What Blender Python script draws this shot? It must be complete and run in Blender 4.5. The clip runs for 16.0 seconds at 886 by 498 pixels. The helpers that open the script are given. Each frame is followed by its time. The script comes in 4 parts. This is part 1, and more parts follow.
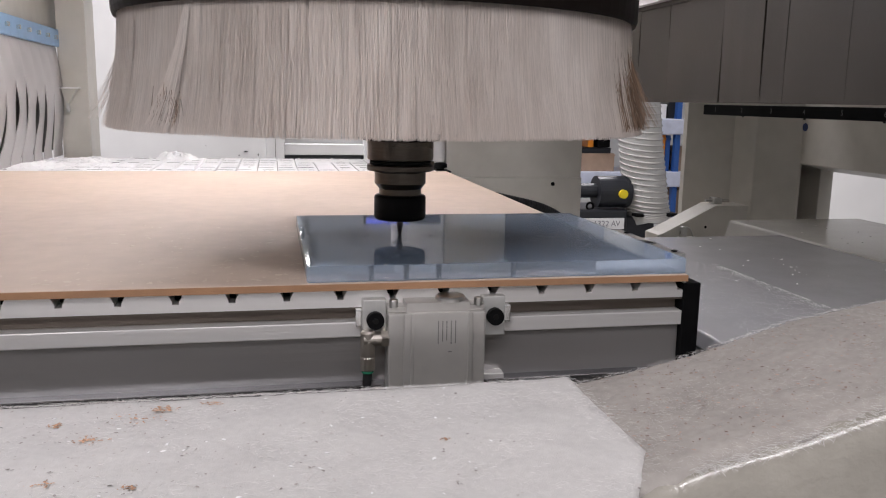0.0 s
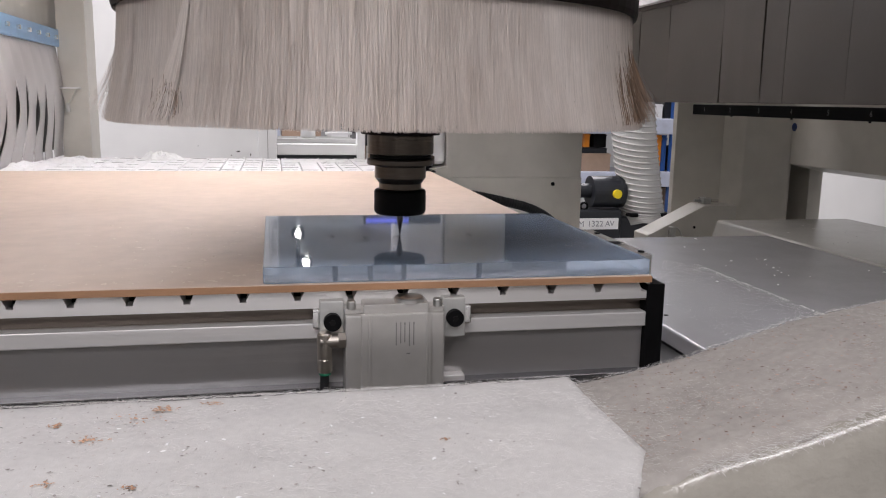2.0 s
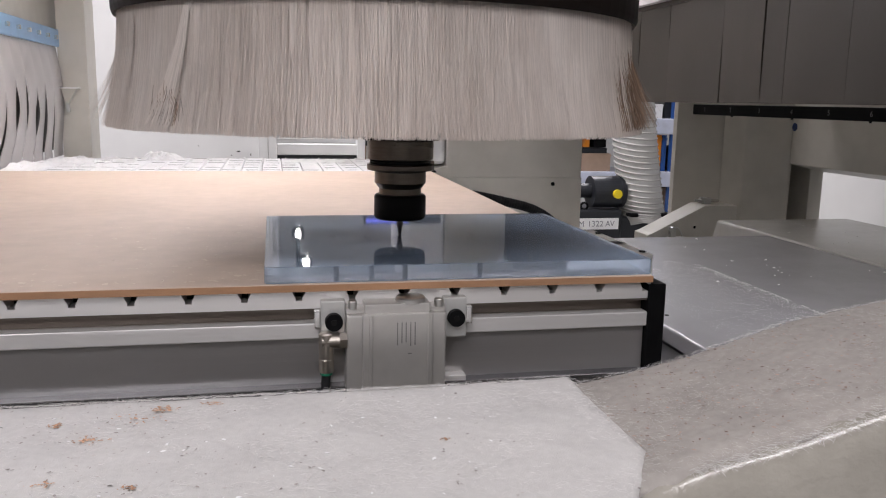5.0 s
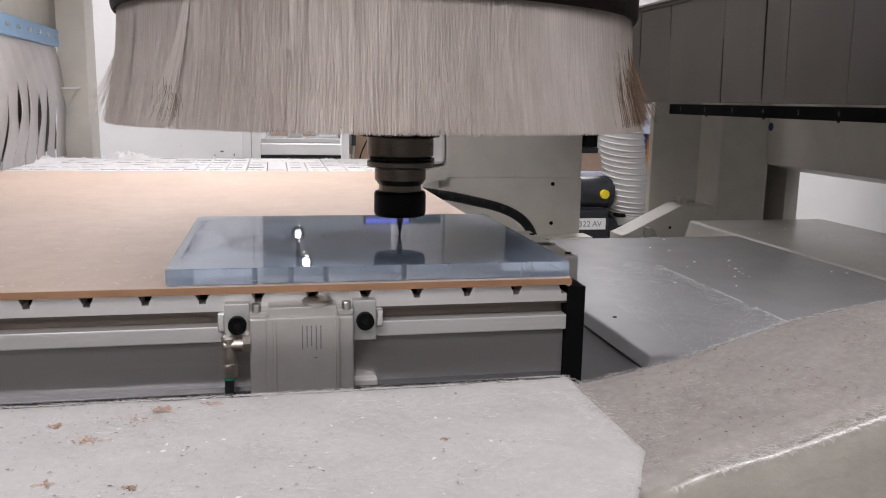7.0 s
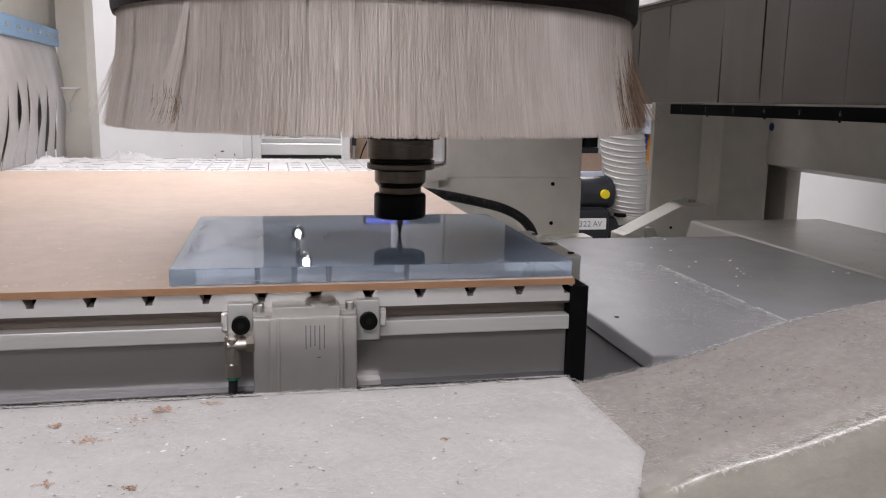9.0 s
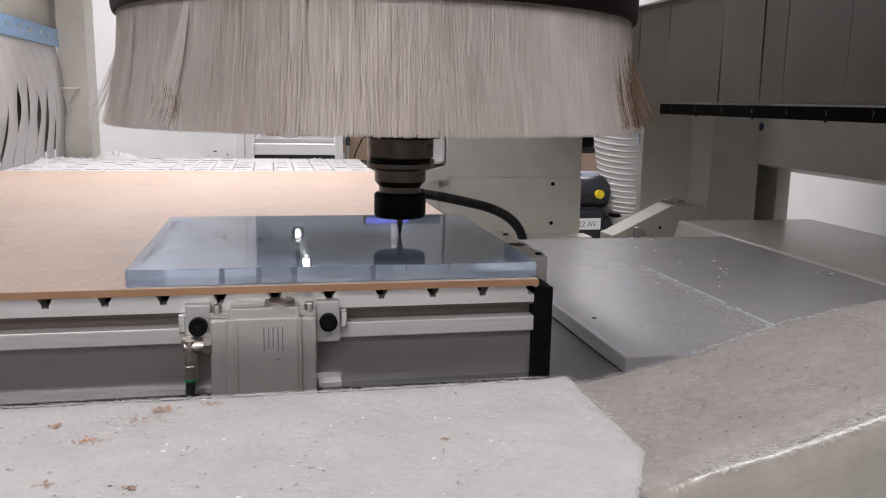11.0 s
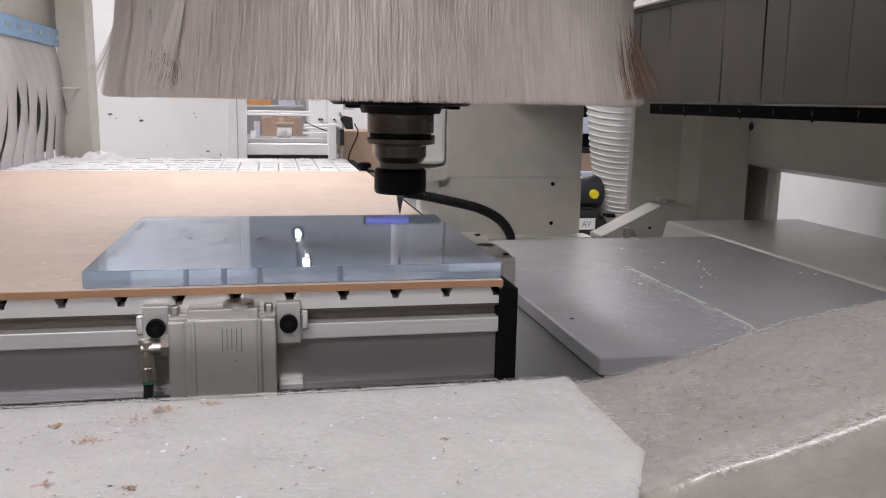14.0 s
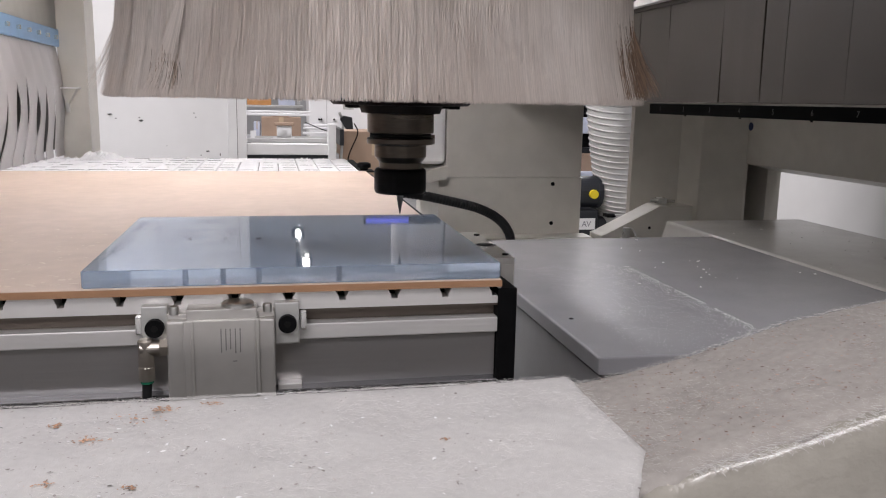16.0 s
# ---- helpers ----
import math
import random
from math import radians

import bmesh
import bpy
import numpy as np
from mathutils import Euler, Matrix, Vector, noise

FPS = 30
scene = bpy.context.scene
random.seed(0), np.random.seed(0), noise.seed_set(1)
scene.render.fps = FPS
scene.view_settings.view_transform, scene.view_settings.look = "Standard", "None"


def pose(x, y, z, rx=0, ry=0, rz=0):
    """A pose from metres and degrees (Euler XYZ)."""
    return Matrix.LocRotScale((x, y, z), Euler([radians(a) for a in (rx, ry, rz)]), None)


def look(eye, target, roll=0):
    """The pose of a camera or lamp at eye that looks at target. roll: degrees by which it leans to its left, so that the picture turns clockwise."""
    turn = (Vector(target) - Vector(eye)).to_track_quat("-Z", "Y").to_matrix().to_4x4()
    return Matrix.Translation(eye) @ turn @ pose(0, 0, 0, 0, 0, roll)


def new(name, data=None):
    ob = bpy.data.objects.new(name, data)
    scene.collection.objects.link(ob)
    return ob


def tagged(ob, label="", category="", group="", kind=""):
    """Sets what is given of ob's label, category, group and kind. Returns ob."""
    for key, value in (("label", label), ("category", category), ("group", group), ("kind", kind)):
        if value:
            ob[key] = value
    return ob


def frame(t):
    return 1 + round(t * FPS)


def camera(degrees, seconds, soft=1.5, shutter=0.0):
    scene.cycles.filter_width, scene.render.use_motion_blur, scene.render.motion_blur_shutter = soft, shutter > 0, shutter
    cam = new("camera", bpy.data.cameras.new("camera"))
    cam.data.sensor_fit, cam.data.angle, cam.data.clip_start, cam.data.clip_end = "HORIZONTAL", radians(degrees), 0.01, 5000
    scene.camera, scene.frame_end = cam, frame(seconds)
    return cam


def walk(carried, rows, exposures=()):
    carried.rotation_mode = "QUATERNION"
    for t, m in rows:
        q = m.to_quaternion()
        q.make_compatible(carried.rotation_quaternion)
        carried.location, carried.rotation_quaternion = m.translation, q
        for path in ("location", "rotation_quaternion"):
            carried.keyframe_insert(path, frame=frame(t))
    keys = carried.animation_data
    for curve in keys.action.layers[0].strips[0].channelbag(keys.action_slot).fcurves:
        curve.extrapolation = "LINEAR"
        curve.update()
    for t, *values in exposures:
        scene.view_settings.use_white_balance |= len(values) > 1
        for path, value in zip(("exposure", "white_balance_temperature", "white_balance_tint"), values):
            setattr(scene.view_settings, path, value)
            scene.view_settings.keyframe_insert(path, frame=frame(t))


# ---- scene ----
# ---------------------------------------------------------------- camera
# gantry travel along x (seconds, metres) and lift of the milling head (seconds, metres)
TRAVEL = [(0, 0), (0.35, 0.001), (0.5, 0.0026), (1.1, 0.0026), (1.2, 0.0118), (1.3, 0.036), (1.4, 0.0386), (2.0, 0.0386),
          (2.5, 0.0354), (3.0, 0.037), (3.5, 0.0386), (4.0, 0.0359), (4.2, 0.035), (4.6, 0.0364), (5.0, 0.0374), (5.7, 0.0374),
          (5.85, 0.062), (5.98, 0.108), (6.1, 0.1178), (6.5, 0.1178), (7.0, 0.1218), (7.5, 0.1193), (8.0, 0.1188),
          (8.5, 0.1218), (9.0, 0.1188), (9.6, 0.1188), (9.7, 0.128), (9.8, 0.152), (9.9, 0.1549), (11.5, 0.1549), (12.0, 0.1549),
          (12.5, 0.1587), (13.0, 0.1549), (13.65, 0.1549), (13.75, 0.165), (13.85, 0.187), (13.95, 0.19), (14.5, 0.19), (15.0, 0.1944),
          (15.5, 0.191), (16.0, 0.191)]
LIFT = [(0, 0), (0.35, 0), (0.5, 0.0063), (0.6, 0.0133), (0.7, 0.0242), (0.8, 0.0292), (1.5, 0.0292), (1.6, 0.0274), (1.7, 0.0207),
        (1.8, 0.0126), (1.9, 0.0076), (2.0, 0.0063), (2.5, 0.0045), (3.0, 0.0025), (3.5, 0), (4.2, 0), (5.0, 0.0006), (5.1, 0.0069),
        (5.25, 0.0207), (5.4, 0.0292), (6.1, 0.0292), (6.2, 0.0247), (6.3, 0.0178), (6.4, 0.0095), (6.5, 0.0067), (7.0, 0.0041),
        (7.5, 0.0016), (8.0, 0), (8.7, 0), (9.0, 0.0018), (9.1, 0.0083), (9.2, 0.0178), (9.35, 0.0282), (9.45, 0.0292), (10.1, 0.0292),
        (10.2, 0.0247), (10.3, 0.0178), (10.4, 0.0095), (10.5, 0.0067), (11.3, 0.0014), (12.0, 0), (12.7, 0), (13.0, 0.0011), (13.1, 0.0076),
        (13.2, 0.0178), (13.3, 0.0247), (13.4, 0.0285), (13.5, 0.0292), (14.05, 0.0292), (14.2, 0.0267), (14.3, 0.0196), (14.4, 0.0101),
        (14.5, 0.0034), (15.0, 0), (15.55, 0), (15.7, 0.0038), (15.8, 0.0139), (15.9, 0.023), (16.0, 0.0292)]


def along(rows, t):
    for (a, u), (b, v) in zip(rows, rows[1:]):
        if t <= b:
            k = (t - a) / (b - a)
            return u + (v - u) * k
    return rows[-1][1]


CAM_Z = 1.065
cam = camera(56.58, 16.0, 1.1, 0.4)
walk(cam, [(t, look((x, 0, CAM_Z), (x + 0.19977, 0.96352, CAM_Z - 0.17808), 1.07)) for t, x in TRAVEL])

# ---------------------------------------------------------------- light
world = bpy.data.worlds.new("workshop_air")
world.use_nodes = True
world.node_tree.nodes["Background"].inputs[0].default_value = (0.9, 0.95, 1.0, 1)
world.node_tree.nodes["Background"].inputs[1].default_value = 0.02
scene.world = world
scene.view_settings.exposure = 0.0


def lamp(name, eye, target, sx, sy, watts, colour=(1, 1, 1)):
    data = bpy.data.lights.new(name, "AREA")
    data.shape, data.size, data.size_y, data.energy, data.color = "RECTANGLE", sx, sy, watts, colour
    ob = new(name, data)
    ob.matrix_world = look(eye, target)
    return ob


# unseen area lights for the room, without fittings
lamp("unseen_room_light", (-1.3, -1.5, 3.6), (0.0, 0.6, 0.9), 2.2, 0.5, 80, (1.0, 0.957, 0.995))
lamp("unseen_room_light", (1.8, -1.0, 3.6), (0.6, 0.5, 0.8), 1.6, 0.4, 50, (1.0, 0.957, 0.995))
# low fill, added to brighten the upright front faces
lamp("unseen_room_light", (-1.1, -2.9, 3.0), (0.0, 0.6, 0.9), 2.4, 0.6, 46, (1.0, 0.957, 0.995))
lamp("unseen_room_light", (-1.3, 3.9, 4.2), (-1.0, 3.9, 0), 0.4, 3.0, 235, (1.0, 0.955, 1.0))
# low light, added for the edge highlight on the bed covers
lamp("unseen_room_light", (1.35, 4.4, 2.75), (1.3, 1.7, 0.75), 1.2, 0.3, 34, (1.0, 0.957, 0.995))
lamp("unseen_room_light", (3.4, 7.0, 4.2), (3.4, 7.0, 0), 0.4, 3.0, 190, (1.0, 0.955, 1.0))


# ---------------------------------------------------------------- materials
def material(name, colour, rough=0.5, metal=0.0, vary=0.12, scale=30.0, bump=0.1, bump_scale=None, second=None, stretch=(1, 1, 1),
             coat=0.0, transmission=0.0, ior=1.45, rough_vary=0.1, island=0.0, spec=0.5):
    m = bpy.data.materials.new(name)
    m.use_nodes = True
    n, l = m.node_tree.nodes, m.node_tree.links
    b = n["Principled BSDF"]
    b.inputs["Roughness"].default_value = rough
    b.inputs["Metallic"].default_value = metal
    b.inputs["Coat Weight"].default_value = coat
    b.inputs["Transmission Weight"].default_value = transmission
    b.inputs["IOR"].default_value = ior
    b.inputs["Specular IOR Level"].default_value = spec
    co = n.new("ShaderNodeTexCoord")
    mp = n.new("ShaderNodeMapping")
    mp.inputs["Scale"].default_value = stretch
    l.new(co.outputs["Object"], mp.inputs["Vector"])
    fine = n.new("ShaderNodeTexNoise")
    fine.inputs["Scale"].default_value, fine.inputs["Detail"].default_value = scale, 6
    big = n.new("ShaderNodeTexNoise")
    big.inputs["Scale"].default_value, big.inputs["Detail"].default_value = scale * 0.11, 3
    for t in (fine, big):
        l.new(mp.outputs[0], t.inputs["Vector"])
    mix = n.new("ShaderNodeMix")
    mix.data_type = "RGBA"
    sec = second or tuple(c * (1 - 2.2 * vary) for c in colour)
    mix.inputs["A"].default_value = (*[min(1, c * (1 + vary)) for c in colour], 1)
    mix.inputs["B"].default_value = (*sec, 1)
    add = n.new("ShaderNodeMath")
    add.operation = "MULTIPLY_ADD"
    l.new(fine.outputs["Fac"], add.inputs[0])
    add.inputs[1].default_value = 0.5
    half = n.new("ShaderNodeMath")
    half.operation = "MULTIPLY"
    half.inputs[1].default_value = 0.5
    l.new(big.outputs["Fac"], half.inputs[0])
    l.new(half.outputs[0], add.inputs[2])
    ramp = n.new("ShaderNodeMapRange")
    ramp.inputs["From Min"].default_value, ramp.inputs["From Max"].default_value = 0.32, 0.68
    l.new(add.outputs[0], ramp.inputs["Value"])
    l.new(ramp.outputs[0], mix.inputs["Factor"])
    out = mix.outputs["Result"]
    if island:
        geo = n.new("ShaderNodeNewGeometry")
        mr = n.new("ShaderNodeMapRange")
        mr.inputs["To Min"].default_value, mr.inputs["To Max"].default_value = 1 - island, 1 + island
        l.new(geo.outputs["Random Per Island"], mr.inputs["Value"])
        hsv = n.new("ShaderNodeHueSaturation")
        l.new(mr.outputs[0], hsv.inputs["Value"])
        l.new(out, hsv.inputs["Color"])
        out = hsv.outputs["Color"]
    l.new(out, b.inputs["Base Color"])
    if rough_vary:
        rr = n.new("ShaderNodeMapRange")
        rr.inputs["To Min"].default_value, rr.inputs["To Max"].default_value = max(0.02, rough - rough_vary), min(1, rough + rough_vary)
        l.new(big.outputs["Fac"], rr.inputs["Value"])
        l.new(rr.outputs[0], b.inputs["Roughness"])
    if bump:
        bt = n.new("ShaderNodeTexNoise")
        bt.inputs["Scale"].default_value, bt.inputs["Detail"].default_value = bump_scale or scale * 3, 5
        l.new(mp.outputs[0], bt.inputs["Vector"])
        bp = n.new("ShaderNodeBump")
        bp.inputs["Strength"].default_value, bp.inputs["Distance"].default_value = bump, 0.002
        l.new(bt.outputs["Fac"], bp.inputs["Height"])
        l.new(bp.outputs[0], b.inputs["Normal"])
    return m


def glow(name, colour, strength):
    m = bpy.data.materials.new(name)
    m.use_nodes = True
    b = m.node_tree.nodes["Principled BSDF"]
    b.inputs["Base Color"].default_value = (*colour, 1)
    b.inputs["Emission Color"].default_value = (*colour, 1)
    b.inputs["Emission Strength"].default_value = strength
    return m


M = {}
M["cream"] = material("cream_paint", (0.60, 0.575, 0.52), 0.42, vary=0.05, scale=18, bump=0.05, bump_scale=700)
M["grey_cover"] = material("grey_cover_paint", (0.362, 0.358, 0.374), 0.22, vary=0.05, scale=14, bump=0.06, bump_scale=900, rough_vary=0.03)
M["cover_light"] = material("pale_grey_cover_paint", (0.56, 0.545, 0.515), 0.2, vary=0.05, scale=14, bump=0.04, bump_scale=900, rough_vary=0.03)
M["white"] = material("white_paint", (0.8, 0.8, 0.8), 0.5, vary=0.03, scale=6, bump=0.03)
M["wall"] = material("wall_paint", (0.42, 0.42, 0.42), 0.8, vary=0.05, scale=5, bump=0.05)
M["floor"] = material("concrete", (0.28, 0.28, 0.27), 0.5, vary=0.12, scale=9, bump=0.1)
M["mdf"] = material("mdf_board", (0.61, 0.485, 0.395), 0.55, vary=0.05, scale=40, bump=0.06, bump_scale=900)
M["alu"] = material("brushed_aluminium", (0.78, 0.765, 0.75), 0.34, 0.6, vary=0.05, scale=40, bump=0.12, bump_scale=260, stretch=(0.02, 1, 1))
# aluminium with the shade of the slot and underside put into its colour
M["alu_shaded"] = material("shaded_aluminium", (0.15, 0.125, 0.105), 0.45, 0.6, vary=0.08, scale=40, bump=0.1, bump_scale=260, stretch=(0.02, 1, 1))
M["anod"] = material("anodised_aluminium", (0.56, 0.545, 0.52), 0.32, 0.7, vary=0.05, scale=60, bump=0.04, bump_scale=1200)
M["steel"] = material("zinc_steel", (0.62, 0.62, 0.6), 0.28, 1.0, vary=0.08, scale=80, bump=0.05)
M["bronze"] = material("dark_tool_steel", (0.17, 0.145, 0.12), 0.3, 1.0, vary=0.1, scale=60, bump=0.03, stretch=(1, 1, 8))
M["black"] = material("black_plastic", (0.005, 0.005, 0.0055), 0.6, vary=0.2, scale=60, bump=0.05, spec=0.08)
M["black_nut"] = material("black_oxide_nut", (0.006, 0.0055, 0.0055), 0.5, 0.0, vary=0.2, scale=80, bump=0.03, spec=0.2)
M["ring"] = material("brown_black_ring", (0.011, 0.007, 0.006), 0.5, vary=0.2, scale=50, bump=0.05, spec=0.2)
M["bristle"] = material("nylon_bristles", (0.87, 0.825, 0.79), 0.35, vary=0.06, scale=60, bump=0, island=0.13, stretch=(1, 1, 0.3), second=(0.74, 0.675, 0.625))
M["bristle_brown"] = material("stained_bristles", (0.24, 0.16, 0.11), 0.5, vary=0.15, scale=20, bump=0, island=0.5, stretch=(1, 1, 0.3))
M["felt"] = material("white_felt", (0.585, 0.572, 0.56), 0.95, vary=0.05, scale=170, bump=0.35, bump_scale=1200, rough_vary=0)
M["felt_dusty"] = material("dusty_felt", (0.37, 0.345, 0.32), 0.95, vary=0.08, scale=150, bump=0.35, bump_scale=1100, rough_vary=0)
M["wrap"] = material("cream_wrap", (0.335, 0.315, 0.275), 0.24, vary=0.08, scale=45, bump=0.4, bump_scale=230, coat=0.5)
M["curtain"] = material("grey_rubber_curtain", (0.45, 0.43, 0.425), 0.5, vary=0.06, scale=14, bump=0.1, bump_scale=120)
M["curtain_dark"] = material("taupe_rubber_curtain", (0.041, 0.033, 0.0245), 0.6, vary=0.05, scale=14, bump=0.1, bump_scale=120)
M["blue_rail"] = material("blue_anodised_rail", (0.27, 0.46, 0.70), 0.3, 0.25, vary=0.06, scale=30, bump=0.05)
M["cord"] = material("grey_rubber_cord", (0.34, 0.34, 0.35), 0.7, vary=0.35, scale=60, bump=0.1)
M["grid"] = material("dusty_grid", (0.84, 0.84, 0.85), 0.6, vary=0.04, scale=60, bump=0.3, bump_scale=300)
M["groove"] = material("grid_groove", (0.38, 0.37, 0.36), 0.7, vary=0.3, scale=60, bump=0.1)
M["dust"] = material("white_plastic_swarf", (0.86, 0.86, 0.86), 0.8, vary=0.04, scale=80, bump=0.8, bump_scale=200)
M["card"] = material("cardboard", (0.40, 0.285, 0.21), 0.8, vary=0.08, scale=14, bump=0.05)
M["blue"] = material("blue_paint", (0.03, 0.10, 0.33), 0.4, vary=0.08, scale=14, bump=0.03)
M["orange"] = material("orange_plastic", (0.75, 0.25, 0.02), 0.4, vary=0.08, scale=14, bump=0.03)
M["yellow"] = material("yellow_plastic", (0.8, 0.62, 0.02), 0.4, vary=0.05, scale=14, bump=0.03)
M["dark_grey"] = material("dark_grey_paint", (0.018, 0.020, 0.025), 0.4, vary=0.1, scale=20, bump=0.05)
M["film"] = material("blue_protective_film", (0.12, 0.17, 0.23), 0.45, vary=0.08, scale=25, bump=0.05)
M["acrylic"] = material("hazy_acrylic", (0.60, 0.70, 0.83), 0.035, vary=0.06, scale=45, bump=0.012, bump_scale=40, transmission=0.80, ior=1.38, rough_vary=0.03)
M["hose"] = material("clear_hose", (0.72, 0.72, 0.70), 0.18, vary=0.05, scale=20, bump=0.05, transmission=0.4, ior=1.2)
M["print"] = material("dark_print", (0.06, 0.06, 0.06), 0.6, vary=0.1, scale=20, bump=0)
M["cable"] = material("black_cable", (0.014, 0.014, 0.015), 0.45, vary=0.2, scale=60, bump=0.05, spec=0.2)
M["blue_glow"] = glow("blue_led", (0.14, 0.18, 1.0), 1.0)
M["white_glow"] = glow("white_led", (1.0, 0.97, 0.92), 30)

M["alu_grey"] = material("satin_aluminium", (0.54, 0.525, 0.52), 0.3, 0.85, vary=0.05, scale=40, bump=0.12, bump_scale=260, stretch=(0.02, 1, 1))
M["steel_soft"] = material("dull_zinc", (0.6, 0.6, 0.58), 0.45, 0.7, vary=0.08, scale=60, bump=0.08)
M["nickel"] = material("nickel_brass", (0.62, 0.57, 0.51), 0.36, 1.0, vary=0.08, scale=80, bump=0.03)
M["green"] = material("green_plastic", (0.02, 0.16, 0.09), 0.4, vary=0.1, scale=60, bump=0)
M["crumb"] = material("pale_crumb", (0.70, 0.60, 0.50), 0.8, vary=0.05, scale=60, bump=0)
M["brown_crumb"] = material("brown_crumb", (0.50, 0.31, 0.205), 0.85, vary=0.2, scale=60, bump=0, island=0.35)
M["grey_crumb"] = material("grey_crumb", (0.46, 0.425, 0.40), 0.8, vary=0.2, scale=60, bump=0, island=0.35)
M["dull_crumb"] = material("dull_crumb", (0.34, 0.23, 0.19), 0.8, vary=0.2, scale=60, bump=0, island=0.5)
M["sawn"] = material("frosted_edge", (0.80, 0.88, 0.97), 0.16, vary=0.03, scale=40, bump=0.10, bump_scale=500, transmission=0.86, ior=1.2, stretch=(0.3, 1, 4))
M["chip"] = material("plastic_chip", (0.18, 0.20, 0.23), 0.3, vary=0.2, scale=60, bump=0, island=0.7)
M["bore"] = material("frosted_bore", (0.05, 0.07, 0.12), 0.7, vary=0.1, scale=60, bump=0.1)
M["fibre_grey"] = material("dusty_fibre", (0.47, 0.445, 0.42), 0.7, vary=0.03, scale=20, bump=0, island=0.3)
M["fibre"] = material("felt_fibre", (0.66, 0.645, 0.63), 0.7, vary=0.03, scale=20, bump=0, island=0.15)
M["bristle_core"] = material("inner_bristles", (0.88, 0.83, 0.795), 0.8, vary=0.06, scale=220, bump=0.1, stretch=(1, 1, 0.02))
M["carbide"] = material("carbide", (0.16, 0.15, 0.15), 0.3, 1.0, vary=0.1, scale=80, bump=0.02)
M["hose_rib"] = material("milky_plastic", (0.62, 0.61, 0.585), 0.15, vary=0.04, scale=20, bump=0, transmission=0.3)
M["wrapped"] = material("film_wrapped_board", (0.58, 0.62, 0.74), 0.3, vary=0.1, scale=12, bump=0.3, bump_scale=40)
M["tape"] = material("packing_tape", (0.55, 0.42, 0.28), 0.3, vary=0.05, scale=20, bump=0)
M["sticker"] = material("blue_sticker", (0.03, 0.06, 0.2), 0.4, vary=0.3, scale=90, bump=0)
M["white_print"] = material("white_print", (0.75, 0.75, 0.75), 0.6, vary=0.05, scale=20, bump=0)
# emission of the two strips added under the hood
M["fill_glow"] = glow("fill_diffuser", (0.99, 0.945, 0.97), 24.5)
M["fill_glow_soft"] = glow("dim_fill_diffuser", (0.93, 0.93, 1.06), 7)

M["orange_card"] = material("orange_cardboard", (0.55, 0.27, 0.10), 0.8, vary=0.08, scale=14, bump=0.05)
M["pale"] = material("pale_cabinet_paint", (0.60, 0.60, 0.595), 0.5, vary=0.03, scale=6, bump=0.03)
# dim grey for the cylinder's print lines and the rail numerals
M["dim_print"] = material("dim_grey_print", (0.13, 0.13, 0.13), 0.6, vary=0.2, scale=20, bump=0)
M["pen"] = material("grey_pen", (0.25, 0.25, 0.28), 0.6, vary=0.2, scale=60, bump=0)
M["bright_steel"] = material("bright_zinc", (0.85, 0.85, 0.84), 0.2, 0.9, vary=0.05, scale=60, bump=0)
M["mdf_edge"] = material("sawn_mdf_edge", (0.34, 0.19, 0.105), 0.8, vary=0.10, scale=120, bump=0.2, bump_scale=700, stretch=(0.3, 1, 1))
# the shadow behind the felt is put into the ledge's dark colour
M["alu_ledge_shaded"] = material("shaded_satin_ledge", (0.20, 0.20, 0.21), 0.25, 0.9, vary=0.05, scale=40, bump=0.08, bump_scale=260, stretch=(0.02, 1, 1))


def lets_light_through(m, share):
    """Mixes a translucent share into a thin material."""
    n, l = m.node_tree.nodes, m.node_tree.links
    b, out = n["Principled BSDF"], n["Material Output"]
    t = n.new("ShaderNodeBsdfTranslucent")
    l.new(b.inputs["Base Color"].links[0].from_socket, t.inputs["Color"])
    mx = n.new("ShaderNodeMixShader")
    mx.inputs[0].default_value = share
    l.new(b.outputs[0], mx.inputs[1])
    l.new(t.outputs[0], mx.inputs[2])
    l.new(mx.outputs[0], out.inputs["Surface"])


lets_light_through(M["bristle"], 0.42)

# ---------------------------------------------------------------- building helpers
GANTRY = []
HEAD = []
ORIGIN = {}


def thing(name, base, label, category, group="", kind="", rides=None):
    ob = new(name)
    ob.location = base
    ob.empty_display_size = 0.05
    ORIGIN[ob.name] = Vector(base)
    tagged(ob, label, category, group, kind)
    if rides is not None:
        rides.append((ob, Vector(base)))
    return ob


def part(name, bm, mat, parent, label="", kind="", smooth=False):
    o = ORIGIN[parent.name]
    me = bpy.data.meshes.new(name)
    for v in bm.verts:
        v.co -= o
    for f in bm.faces:
        f.smooth = smooth
    bm.to_mesh(me)
    bm.free()
    me.materials.append(M[mat])
    ob = new(name, me)
    ob.parent = parent
    ORIGIN[ob.name] = o
    tagged(ob, label, kind=kind)
    return ob


def solo(name, bm, mat, label, category="", group="", kind="", smooth=False):
    me = bpy.data.meshes.new(name)
    for f in bm.faces:
        f.smooth = smooth
    bm.to_mesh(me)
    bm.free()
    me.materials.append(M[mat])
    ob = new(name, me)
    ORIGIN[ob.name] = Vector((0, 0, 0))
    return tagged(ob, label, category, group, kind)


